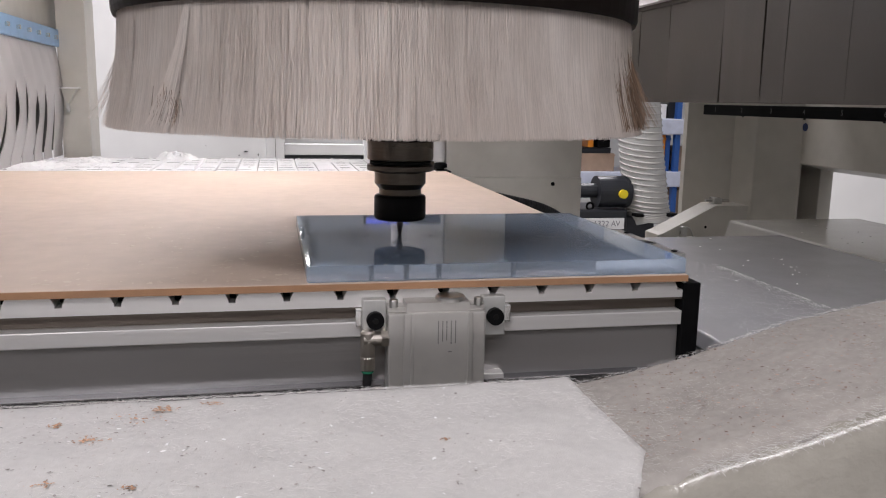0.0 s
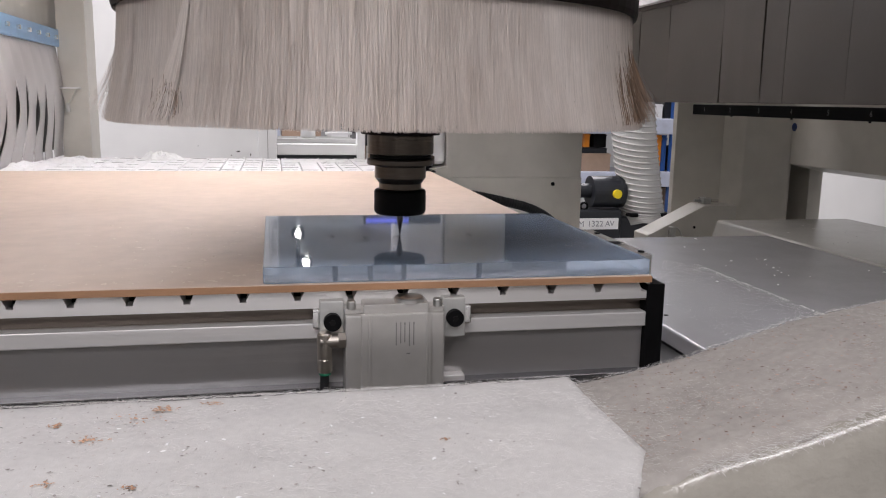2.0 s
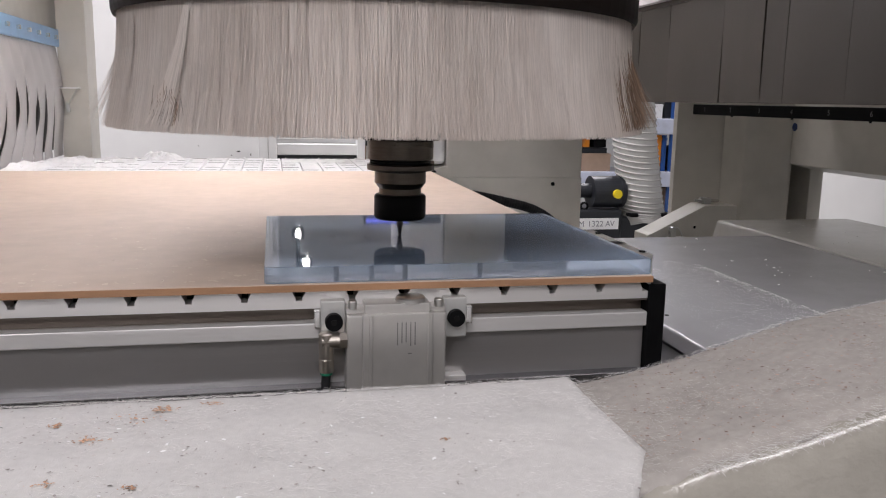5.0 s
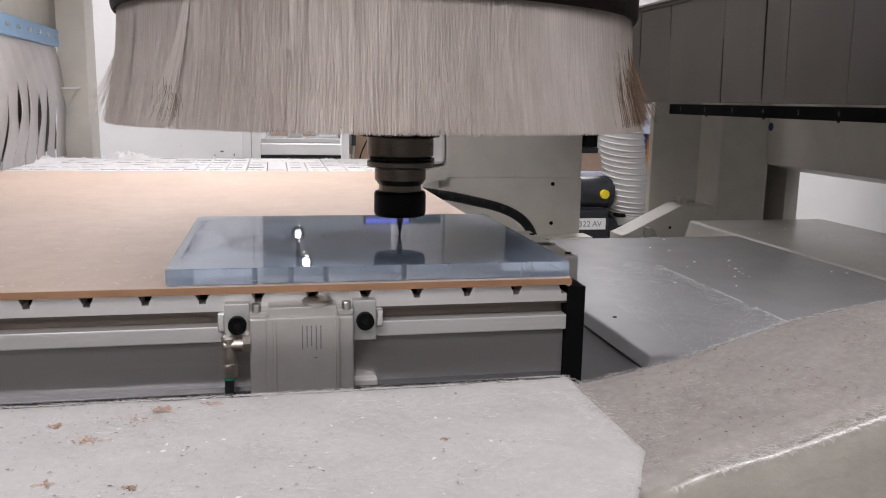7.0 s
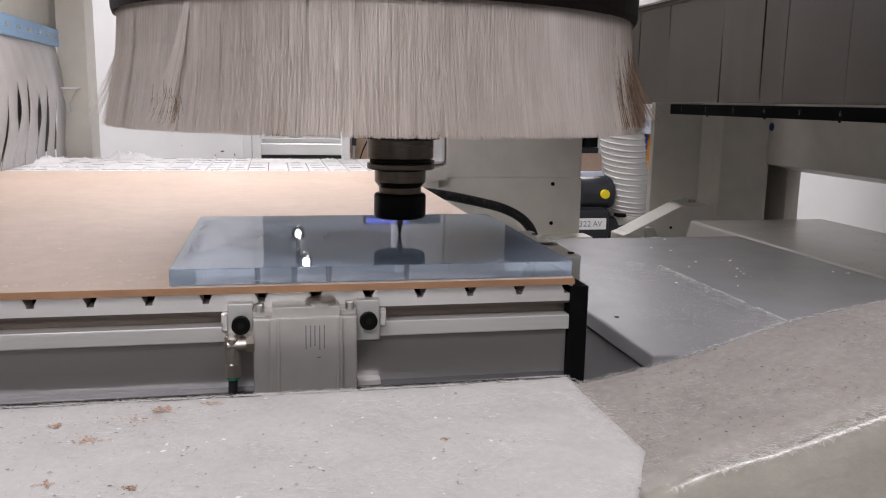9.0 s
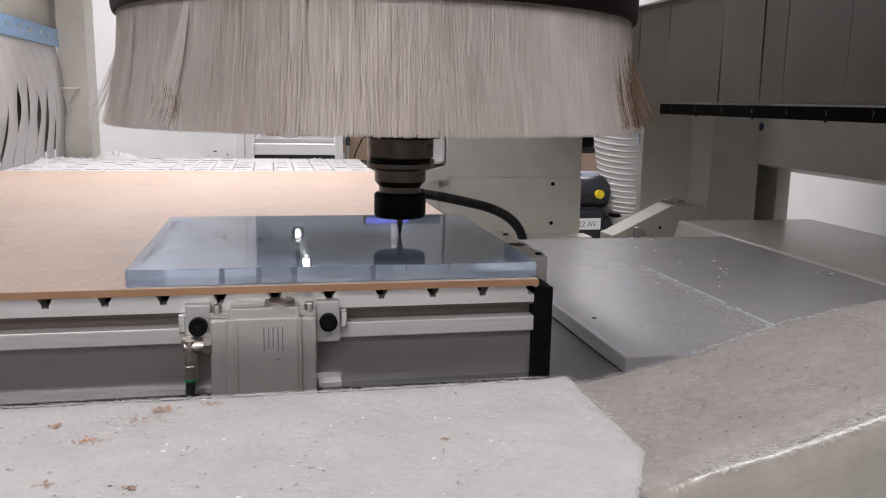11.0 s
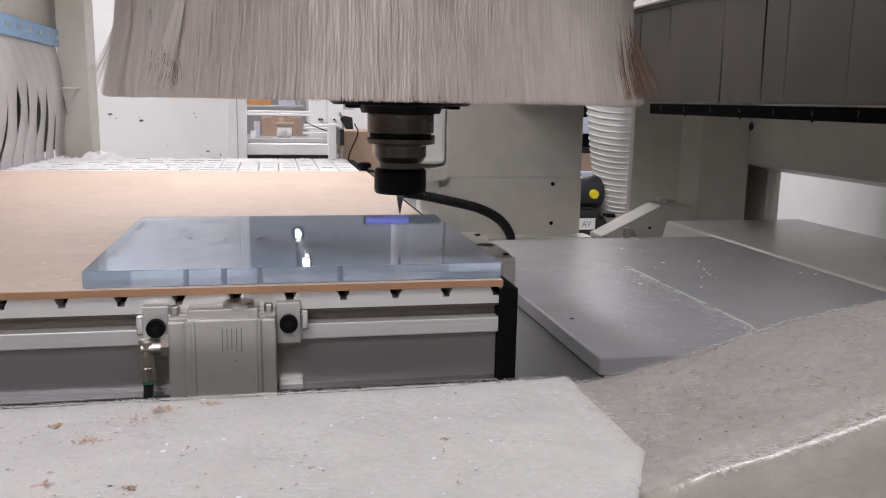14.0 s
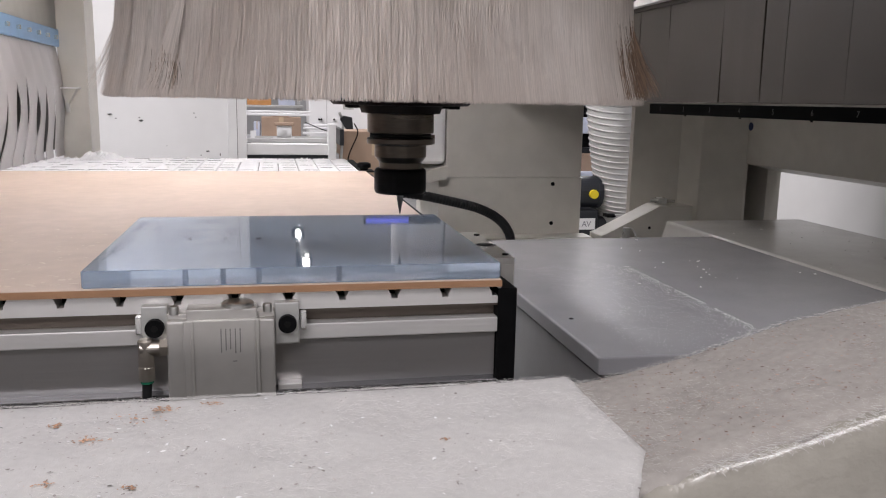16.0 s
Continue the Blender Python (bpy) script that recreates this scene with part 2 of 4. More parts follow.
def box(x0, x1, y0, y1, z0, z1, bevel=0.0, bm=None, seg=2):
    bm = bm or bmesh.new()
    r = bmesh.ops.create_cube(bm, size=1)
    vs = r["verts"]
    for v in vs:
        v.co = Vector(((x0 + x1) / 2 + v.co.x * (x1 - x0), (y0 + y1) / 2 + v.co.y * (y1 - y0), (z0 + z1) / 2 + v.co.z * (z1 - z0)))
    if bevel:
        es = list({e for v in vs for e in v.link_edges})
        bmesh.ops.bevel(bm, geom=es, offset=bevel, segments=seg, affect="EDGES", profile=0.6)
    return bm


def prism(points, axis, a, b, bm=None):
    """A polygon, given in the plane across an axis, drawn out along that axis from a to b."""
    bm = bm or bmesh.new()

    def at(p, s):
        return {"x": (s, p[0], p[1]), "y": (p[0], s, p[1]), "z": (p[0], p[1], s)}[axis]
    lo = [bm.verts.new(at(p, a)) for p in points]
    hi = [bm.verts.new(at(p, b)) for p in points]
    n = len(points)
    for i in range(n):
        bm.faces.new((lo[i], lo[(i + 1) % n], hi[(i + 1) % n], hi[i]))
    bm.faces.new(lo[::-1])
    bm.faces.new(hi)
    bmesh.ops.recalc_face_normals(bm, faces=bm.faces)
    return bm


def lathe(cx, cy, profile, n=48, bm=None):
    """A profile of (radius, z) turned about an upright axis."""
    bm = bm or bmesh.new()
    rings = []
    for r, z in profile:
        rings.append([bm.verts.new((cx + r * math.cos(2 * math.pi * i / n), cy + r * math.sin(2 * math.pi * i / n), z)) for i in range(n)])
    for a, b in zip(rings, rings[1:]):
        for i in range(n):
            bm.faces.new((a[i], a[(i + 1) % n], b[(i + 1) % n], b[i]))
    bm.faces.new(rings[0][::-1])
    bm.faces.new(rings[-1])
    bmesh.ops.recalc_face_normals(bm, faces=bm.faces)
    return bm


def tube(points, r, n=10, bm=None, wobble=None):
    """A round tube along a line of points; wobble(i) scales the radius at each point."""
    bm = bm or bmesh.new()
    pts = [Vector(p) for p in points]
    rings = []
    for i, p in enumerate(pts):
        d = (pts[min(i + 1, len(pts) - 1)] - pts[max(i - 1, 0)]).normalized()
        u = d.cross(Vector((0.13, 0.31, 0.94))).normalized()
        w = d.cross(u)
        k = r * (wobble(i) if wobble else 1)
        rings.append([bm.verts.new(p + k * (math.cos(2 * math.pi * j / n) * u + math.sin(2 * math.pi * j / n) * w)) for j in range(n)])
    for a, b in zip(rings, rings[1:]):
        for j in range(n):
            bm.faces.new((a[j], a[(j + 1) % n], b[(j + 1) % n], b[j]))
    bm.faces.new(rings[0][::-1])
    bm.faces.new(rings[-1])
    bmesh.ops.recalc_face_normals(bm, faces=bm.faces)
    return bm


def curve(points, steps=8):
    """Catmull-Rom through the points."""
    p = [Vector(q) for q in points]
    p = [2 * p[0] - p[1]] + p + [2 * p[-1] - p[-2]]
    out = []
    for i in range(1, len(p) - 2):
        for k in range(steps):
            t = k / steps
            a, b, c, d = p[i - 1], p[i], p[i + 1], p[i + 2]
            out.append(0.5 * (2 * b + (c - a) * t + (2 * a - 5 * b + 4 * c - d) * t * t + (3 * b - a - 3 * c + d) * t ** 3))
    out.append(p[-2])
    return out


# ---------------------------------------------------------------- the workshop's shell
solo("floor", box(-5, 7, -4, 11, -0.1, 0), "floor", "grey concrete workshop floor", kind="structure")
solo("ceiling", box(-5, 7, -4, 11, 4.4, 4.5), "wall", "plain pale ceiling", kind="structure")
solo("wall_north", box(-5, 7, 10.9, 11, 0, 4.4), "wall", "plain pale workshop wall", kind="structure")
solo("wall_south", box(-5, 7, -4, -3.9, 0, 4.4), "wall", "plain pale workshop wall", kind="structure")
solo("wall_west", box(-5, -4.9, -3.9, 10.9, 0, 4.4), "wall", "plain pale workshop wall", kind="structure")
solo("wall_east", box(6.9, 7, -3.9, 10.9, 0, 4.4), "wall", "plain pale workshop wall", kind="structure")

# ---------------------------------------------------------------- machine table
Z_BOARD, Z_PLATE = 0.8995, 0.9149
FRONT = 0.737
PITCH, GROOVE0 = 0.0482, -0.0386
table = thing("machine_table", (-0.6, 1.5, 0.0), "aluminium machining table with grooved front edge and dusty grid bed", "machine table")


def table_strip():
    # front strip: a bar with a tooth between each two dovetail grooves
    top, low = 0.8925, 0.883
    bm = box(-1.8, 0.398, FRONT, FRONT + 0.02, 0.8757, low)
    x = GROOVE0 + PITCH * 9
    edges = []
    while x > -1.8:
        edges.append(x)
        x -= PITCH
    edges = [0.402] + edges + [-1.8]
    for a, b in zip(edges[1:], edges):
        r = 0.0065 if b < 0.4 else 0.004
        prism([(a + 0.003, low), (a + 0.003, low + 0.0025), (a + 0.0065, top), (b - r, top), (b - min(r, 0.003), low + 0.0025), (b - min(r, 0.003), low)], "y", FRONT, FRONT + 0.02, bm)
    return bm


part("front_strip", table_strip(), "alu", table)
part("slot_back", box(-1.8, 0.398, FRONT + 0.014, FRONT + 0.03, 0.8615, 0.8757), "alu_shaded", table)
part("slot_lip", box(-1.8, 0.398, FRONT + 0.001, FRONT + 0.012, 0.8735, 0.8757), "alu_shaded", table)
# black sheet behind the teeth, standing for the shade inside the grooves
part("groove_shade", box(-1.8, 0.398, FRONT + 0.0205, FRONT + 0.0235, 0.8757, 0.892), "black", table)
part("upper_rail", box(-1.8, 0.3985, FRONT - 0.001, FRONT + 0.03, 0.8475, 0.862, 0.001), "alu", table)
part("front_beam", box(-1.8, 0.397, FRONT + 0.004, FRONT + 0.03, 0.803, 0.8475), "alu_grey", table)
part("ledge", box(-1.8, 0.397, FRONT - 0.010, FRONT + 0.03, 0.785, 0.8035, 0.0018, seg=3), "alu_ledge_shaded", table, "satin ledge, felt's shade in its colour, with a bright rolled edge")
part("bed_body", box(-1.8, 0.395, FRONT + 0.03, 2.43, 0.60, 0.8845), "alu_shaded", table)
part("end_cap", box(0.398, 0.4165, FRONT - 0.002, 2.40, 0.70, 0.890, 0.001), "black", table, "black end cap")
part("groove_floor", box(-1.8, 0.40, FRONT + 0.024, 2.43, 0.8845, 0.8865), "groove", table)


def bed_tiles():
    verts, faces = [], []
    x = GROOVE0 + PITCH * 9 - PITCH
    while x > -1.8:
        y = 1.80
        while y < 2.40:
            a, b, c, d = x + 0.0014, min(x + PITCH - 0.0014, 0.398), y + 0.0022, y + 0.0241 - 0.0022
            n = len(verts)
            e = 0.0012
            verts += [(a, c, 0.886), (b, c, 0.886), (b, d, 0.886), (a, d, 0.886), (a, c, 0.8915), (b, c, 0.8915), (b, d, 0.8915), (a, d, 0.8915),
                      (a + e, c + e, 0.8925), (b - e, c + e, 0.8925), (b - e, d - e, 0.8925), (a + e, d - e, 0.8925)]
            for k in (0, 4):
                faces += [(n + k + i, n + k + (i + 1) % 4, n + k + 4 + (i + 1) % 4, n + k + 4 + i) for i in range(4)]
            faces.append((n + 8, n + 9, n + 10, n + 11))
            y += 0.0241
        x -= PITCH
    me = bpy.data.meshes.new("grid_tiles")
    me.from_pydata(verts, [], faces)
    bm = bmesh.new()
    bm.from_mesh(me)
    return bm




def seal_grid():
    bm = bmesh.new()
    r = random.Random(2)
    x = GROOVE0 + PITCH * 8
    while x > -1.3:
        y = 1.8723
        while y < 2.40:
            if r.random() < 0.72:
                a, b = sorted((r.uniform(0.002, 0.012), r.uniform(0.034, PITCH - 0.002)))
                box(x + a, x + b, y - 0.0012, y + 0.0012, 0.8862, 0.8933 - r.random() * 0.0004, 0, bm)
            y += 0.0723
        x -= PITCH
    return bm


part("seal_cord", seal_grid(), "cord", table, "grey sealing cords in the grid", kind="stuff")
part("grid_tiles", bed_tiles(), "grid", table, "small white dusty grid tiles", kind="stuff")
for x in (-1.5, 0.1):
    for y in (1.0, 2.0):
        part("leg", box(x, x + 0.2, y, y + 0.2, 0, 0.6, 0.01), "cream", table)

# crumbs of swarf: small bent flakes
def flakes(n, place, lo, hi, rng, thick=0.25):
    bm = bmesh.new()
    for _ in range(n):
        p = place(rng)
        if p is None:
            continue
        s = rng.uniform(lo, hi)
        m = Matrix.Translation(p) @ Euler((rng.uniform(-0.15, 0.15), rng.uniform(-0.15, 0.15), rng.uniform(0, 6.3))).to_matrix().to_4x4()
        a, b = s, s * rng.uniform(0.25, 0.7)
        h = s * thick
        vs = [bm.verts.new(m @ Vector(q)) for q in ((-a, -b * 0.4, 0), (-a * 0.2, -b, 0), (a, -b * 0.2, 0), (a * 0.5, b, 0), (-a * 0.6, b * 0.7, 0), (0, 0, h))]
        for i in range(5):
            bm.faces.new((vs[i], vs[(i + 1) % 5], vs[5]))
        bm.faces.new(vs[4::-1])
    return bm


def swarf_heap(cx, cy, z, rx, ry, h, rng):
    bm = bmesh.new()
    n = 26
    rows = []
    for i in range(n + 1):
        row = []
        for j in range(n + 1):
            u, v = 2 * i / n - 1, 2 * j / n - 1
            k = max(0.0, 1 - u * u - v * v) ** 0.8
            q = Vector((cx + u * rx, cy + v * ry, 0))
            bump = noise.noise(q * 40) * 0.5 + noise.noise(q * 110) * 0.35 + noise.noise(q * 300) * 0.25
            row.append(bm.verts.new((q.x, q.y, z - 0.001 + k * h * (1 + bump))))
        rows.append(row)
    for i in range(n):
        for j in range(n):
            bm.faces.new((rows[i][j], rows[i + 1][j], rows[i + 1][j + 1], rows[i][j + 1]))
    return bm


rng = random.Random(5)
swarf = thing("swarf_drift", (-0.3, 2.2, 0.8925), "white plastic swarf drifted over the grid bed", "swarf", kind="stuff")
part("heap", swarf_heap(-0.255, 2.33, 0.8925, 0.058, 0.035, 0.022, rng), "dust", swarf, kind="stuff")
part("heap", swarf_heap(-0.46, 2.26, 0.8925, 0.07, 0.05, 0.012, rng), "dust", swarf, kind="stuff")
part("heap", swarf_heap(-0.55, 2.1, 0.8925, 0.06, 0.12, 0.010, rng), "dust", swarf, kind="stuff")
part("heap", swarf_heap(0.15, 2.3, 0.8925, 0.09, 0.03, 0.006, rng), "dust", swarf, kind="stuff")
part("flakes", flakes(260, lambda r: Vector((r.uniform(-1.0, 0.39), 1.91 + 0.5 * r.random() ** 0.7, 0.893)), 0.002, 0.007, rng, 0.6), "dust", swarf, kind="stuff")

knob = thing("table_clamp", (0.405, 2.02, 0.89), "small black clamp knob on the table corner", "clamp")
part("knob", lathe(0.408, 2.02, [(0.010, 0.89), (0.010, 0.897), (0.017, 0.899), (0.017, 0.908), (0.012, 0.911)], 20), "black", knob)
part("foot", box(0.395, 0.43, 1.99, 2.05, 0.889, 0.8925, 0.001), "black", knob)

board = thing("spoil_board", (-0.6, 1.3, 0.8925), "thin tan fibreboard sheet lying on the machine table", "board")
part("sheet", box(-1.8, 0.40, FRONT - 0.004, 1.905, 0.8926, Z_BOARD, 0.0006), "mdf", board)
part("cut_edge", box(-1.8, 0.4005, FRONT - 0.0052, FRONT - 0.0041, 0.8927, Z_BOARD - 0.0007), "mdf_edge", board, "darker brown sawn edge")
crumbs = thing("board_crumbs", (-0.1, 0.9, Z_BOARD), "pale swarf crumbs scattered on the fibreboard", "swarf", kind="stuff")
part("flakes", flakes(280, lambda r: Vector((r.gauss(-0.04, 0.11), FRONT + 0.015 + 0.35 * r.random() ** 2, Z_BOARD + 0.0004)), 0.001, 0.005, random.Random(8), 0.1),
     "crumb", crumbs, kind="stuff")

plate = thing("acrylic_plate", (0.21, 0.9, Z_BOARD), "thick clear acrylic plate with bluish sheen and drilled holes", "plastic plate")
slab = part("slab", box(0.028, 0.399, FRONT, 1.0685, Z_BOARD + 0.0008, Z_PLATE, 0.0004), "acrylic", plate)
slab.visible_shadow = False
part("protective_film", box(0.0285, 0.3985, FRONT + 0.0005, 1.068, Z_BOARD + 0.0001, Z_BOARD + 0.0006), "film", plate, "blue protective film")
for e in ((0.0274, 0.0279, FRONT, 1.0685), (0.3991, 0.3996, FRONT, 1.0685)):
    part("sawn_edge", box(*e, Z_BOARD + 0.0009, Z_PLATE - 0.0003), "sawn", plate, "frosted sawn edge")
for hx in (0.1005, 0.1379, 0.174, 0.2572):
    part("drill_hole", lathe(hx, 0.9074, [(0.003, Z_BOARD + 0.001), (0.003, Z_PLATE - 0.0006)], 14), "bore", plate, "frosted drilled bore", smooth=True)
chips = thing("plate_chips", (0.2, 0.85, Z_PLATE), "tiny translucent chips scattered over the acrylic plate", "swarf", kind="stuff")


def chip_place(r):
    k = r.random()
    if k < 0.45:
        x, y = 0.035 + 0.12 * r.random() ** 1.3, r.uniform(FRONT + 0.03, 1.055)
    elif k < 0.75:
        x, y = r.gauss(0.21, 0.06), r.gauss(0.87, 0.06)
    elif k < 0.88:
        x, y = r.gauss(0.29, 0.05), r.gauss(0.85, 0.05)
    else:
        x, y = r.uniform(0.035, 0.39), r.uniform(FRONT + 0.01, 1.06)
    if not (0.032 < x < 0.395 and FRONT + 0.005 < y < 1.064) or noise.noise(Vector((x * 45, y * 28, 6))) + 0.5 * noise.noise(Vector((x * 140, y * 90, 3))) < 0.02:
        return None
    return Vector((x, y, Z_PLATE + 0.0002))


part("flakes", flakes(5600, chip_place, 0.0002, 0.0012, random.Random(3), 0.5), "chip", chips, kind="stuff")

# stop cylinder on the table's front
stop = thing("stop_cylinder", (0.145, 0.72, 0.79), "anodised aluminium pneumatic stop cylinder with a nickel elbow fitting", "pneumatic cylinder")
YF = 0.712
part("body", box(0.0985, 0.1895, YF, FRONT - 0.001, 0.74, 0.8745, 0.002), "anod", stop)
part("front_plate", box(0.1125, 0.1765, YF - 0.0035, YF + 0.001, 0.74, 0.8755, 0.0012), "anod", stop)
part("rib", box(0.1185, 0.1215, YF - 0.005, YF - 0.002, 0.74, 0.8755, 0.0008), "anod", stop)
part("rib", box(0.1715, 0.1735, YF - 0.005, YF - 0.002, 0.74, 0.8755, 0.0008), "anod", stop)
part("head_block", box(0.115, 0.1745, YF + 0.0005, FRONT - 0.002, 0.874, 0.884, 0.001), "anod", stop)
part("base_plate", box(0.0985, 0.1895, YF + 0.006, FRONT - 0.0015, 0.8745, 0.8795, 0.001), "anod", stop)
for sx in (0.1045, 0.1835):
    part("cap_screw", lathe(sx, YF + 0.008, [(0.0042, 0.879), (0.0042, 0.8855), (0.0036, 0.8863)], 18), "steel", stop)
part("piston", lathe(0.158, YF + 0.013, [(0.014, 0.8835), (0.014, 0.8865), (0.0125, 0.888)], 32), "steel", stop)


def rod(p, q, r, n=20):
    return tube([p, q], r, n)


for bx, side in ((0.088, -1), (0.2006, 1)):
    part("bracket", box(bx - 0.0112, bx + 0.0105, FRONT - 0.013, FRONT - 0.0012, 0.8475, 0.8855, 0.0012), "steel_soft", stop)
    s = part("socket_screw", rod((bx, FRONT - 0.0195, 0.8668), (bx, FRONT - 0.012, 0.8668), 0.0080), "black", stop)
    part("socket", rod((bx, FRONT - 0.0200, 0.8668), (bx, FRONT - 0.0185, 0.8668), 0.0030, 6), "black_nut", s)
    x0 = bx + side * 0.0112
    part("hex_nut", box(min(x0, x0 + side * 0.006), max(x0, x0 + side * 0.006), FRONT - 0.009, FRONT - 0.001, 0.859, 0.8755, 0.0014), "bright_steel", stop)
part("fitting_nut", rod((0.099, 0.717, 0.8505), (0.0925, 0.717, 0.8505), 0.0078, 6), "nickel", stop)
part("elbow", rod((0.0945, 0.717, 0.8505), (0.0765, 0.717, 0.8505), 0.0066, 24), "nickel", stop)
part("elbow_body", lathe(0.0806, 0.717, [(0.0052, 0.8585), (0.0066, 0.857), (0.0066, 0.834)], 24), "nickel", stop)
part("elbow_collar", lathe(0.0806, 0.717, [(0.0062, 0.835), (0.0068, 0.834), (0.0068, 0.8225), (0.0058, 0.8215)], 20), "nickel", stop)
part("release_ring", lathe(0.0806, 0.717, [(0.0056, 0.8222), (0.0056, 0.8195)], 20), "green", stop, "green release ring")
part("air_tube", tube(curve([(0.0806, 0.717, 0.821), (0.080, 0.717, 0.81), (0.079, 0.718, 0.795), (0.078, 0.72, 0.76)], 5), 0.0042, 14), "cable", stop, "black air tube", smooth=True)
for i, (u, w) in enumerate(((0.1600, 0.021), (0.1560, 0.0205), (0.1518, 0.019), (0.1480, 0.0185), (0.1440, 0.020))):
    bm = bmesh.new()
    z = 0.8675
    r = random.Random(i)
    while z > 0.8675 - w:
        h = r.uniform(0.0008, 0.0024)
        box(u - 0.0005, u + 0.0005, YF - 0.00375, YF - 0.0034, z - h, z, 0, bm)
        z -= h + r.uniform(0.0004, 0.0008)
    part("print_line", bm, "dim_print", stop, "faint line of print")
part("print_line", box(0.1535, 0.157, YF - 0.00375, YF - 0.0034, 0.838, 0.8388), "dim_print", stop)
clip = thing("ledge_clip", (0.203, FRONT, 0.803), "small bent aluminium clip on the table ledge", "clip")
part("body", box(0.1915, 0.213, FRONT - 0.009, FRONT + 0.004, 0.7985, 0.8085, 0.001), "alu", clip)

# stop block on the table's right end
block = thing("corner_stop", (0.42, 0.9, 0.80), "grey metal corner stop block with a round recess", "stop block")
part("body", box(0.4175, 0.4325, 0.80, 0.97, 0.82, 0.9005, 0.0015), "anod", block)
part("cap", box(0.4015, 0.4325, 0.80, 0.97, 0.8992, 0.907, 0.0015), "anod", block)
part("recess_ring", lathe(0.418, 0.87, [(0.013, 0.9065), (0.013, 0.9082), (0.010, 0.9082), (0.0098, 0.9065)], 28), "steel", block)
part("recess", lathe(0.418, 0.87, [(0.0098, 0.9066), (0.0098, 0.9074)], 24), "black", block)
for by in (0.815, 0.94):
    part("cap_screw", lathe(0.4265, by, [(0.0035, 0.9065), (0.0035, 0.9085)], 14), "black", block)

# ---------------------------------------------------------------- machine bed beside the table
bed = thing("machine_bed", (1.5, 1.6, 0.0), "grey painted sheet-metal machine bed with sloping covers", "machine bed")


Z_COVER = 0.748


def bevelled(bm, w, seg=2):
    es = [e for e in bm.edges if len(e.link_faces) == 2 and e.calc_face_angle() > 0.6]
    bmesh.ops.bevel(bm, geom=es, offset=w, segments=seg, affect="EDGES", profile=0.6)
    return bm


part("low_cover", box(0.59, 1.2405, 0.938, 1.822, Z_COVER - 0.024, Z_COVER, 0.004, seg=3), "grey_cover", bed)
part("bed_side", box(0.602, 1.25, 0.948, 1.815, 0.0, Z_COVER - 0.034), "grey_cover", bed)
part("seam", box(1.2405, 1.2445, 0.70, 1.822, Z_COVER - 0.03, Z_COVER - 0.005), "black", bed)
part("raised_cover", bevelled(prism([(0.7, 0.0), (0.7, Z_COVER + 0.002), (2.072, Z_COVER + 0.002), (2.10, 0.69), (2.14, 0.0)], "x", 1.2445, 1.659), 0.009, 4), "cover_light", bed, "pale grey side cover")
part("cover_screw", lathe(0.621, 1.124, [(0.0035, Z_COVER - 0.001), (0.0035, Z_COVER + 0.0008)], 12), "black", bed)
part("side_screw", rod((0.6025, 0.98, 0.66), (0.6005, 0.98, 0.66), 0.003, 10), "black", bed)
part("rear_clip", box(1.225, 1.2445, 2.02, 2.06, 0.684, 0.692, 0.001), "black", bed)
bed_swarf = thing("bed_swarf", (1.1, 1.5, 0.7), "white swarf flakes scattered over the machine bed covers", "swarf", kind="stuff")


def bed_place(r):
    x, y = (r.uniform(0.7, 1.23), r.uniform(0.98, 1.8)) if r.random() < 0.5 else (r.gauss(1.02, 0.05), r.gauss(1.45, 0.10))
    return Vector((x, y, Z_COVER + 0.0005))


def band_place(r):
    """A band of fine dust with a straight edge towards the middle of the cover."""
    x, y = 0.872 - 0.22 * r.random() ** 2.6 + r.gauss(0, 0.002), r.uniform(0.95, 1.60)
    if noise.noise(Vector((x * 60, y * 60, 1))) < -0.2 or y > 1.50 + 0.1 * noise.noise(Vector((x * 20, 0, 0))):
        return None
    return Vector((x, y, Z_COVER + 0.0003))


part("flakes", flakes(26, bed_place, 0.001, 0.004, random.Random(12), 0.4), "dust", bed_swarf, kind="stuff")
part("fine_dust", flakes(12000, band_place, 0.0002, 0.0009, random.Random(14), 0.3), "dust", bed_swarf, "glittering white plastic dust", kind="stuff")
part("flakes", flakes(60, lambda r: Vector((r.uniform(1.27, 1.645), r.uniform(0.9, 2.05), Z_COVER + 0.0022)), 0.0012, 0.005, random.Random(13), 0.4), "grey_crumb", bed_swarf, kind="stuff")

cable = thing("corrugated_cable", (0.7, 2.3, 0.67), "black corrugated cable sleeve arching down to the bed", "cable")
pts = curve([(0.38, 2.32, 0.812), (0.446, 2.3, 0.815), (0.584, 2.3, 0.799), (0.691, 2.3, 0.778), (0.775, 2.3, 0.756), (0.836, 2.3, 0.722), (0.868, 2.3, 0.676), (0.872, 2.3, 0.62)], 22)
part("sleeve", tube(pts, 0.0145, 14, wobble=lambda i: 1.0 if i % 2 else 0.88), "cable", cable)

# hinged bracket at the back of the bed
arm = thing("cover_bracket", (1.3, 2.4, 0.65), "cream painted sloping steel bracket with screws", "bracket")
part("arm", bevelled(prism([(1.178, 0.58), (1.178, 0.661), (1.196, 0.667), (1.368, 0.752), (1.48, 0.752), (1.48, 0.58)], "y", 2.36, 2.455), 0.003), "cream", arm)
part("screw_hole", rod((1.337, 2.3592, 0.684), (1.337, 2.362, 0.684), 0.0045, 12), "black", arm)
part("lug", box(1.385, 1.412, 2.40, 2.435, 0.752, 0.772, 0.002), "steel", arm)
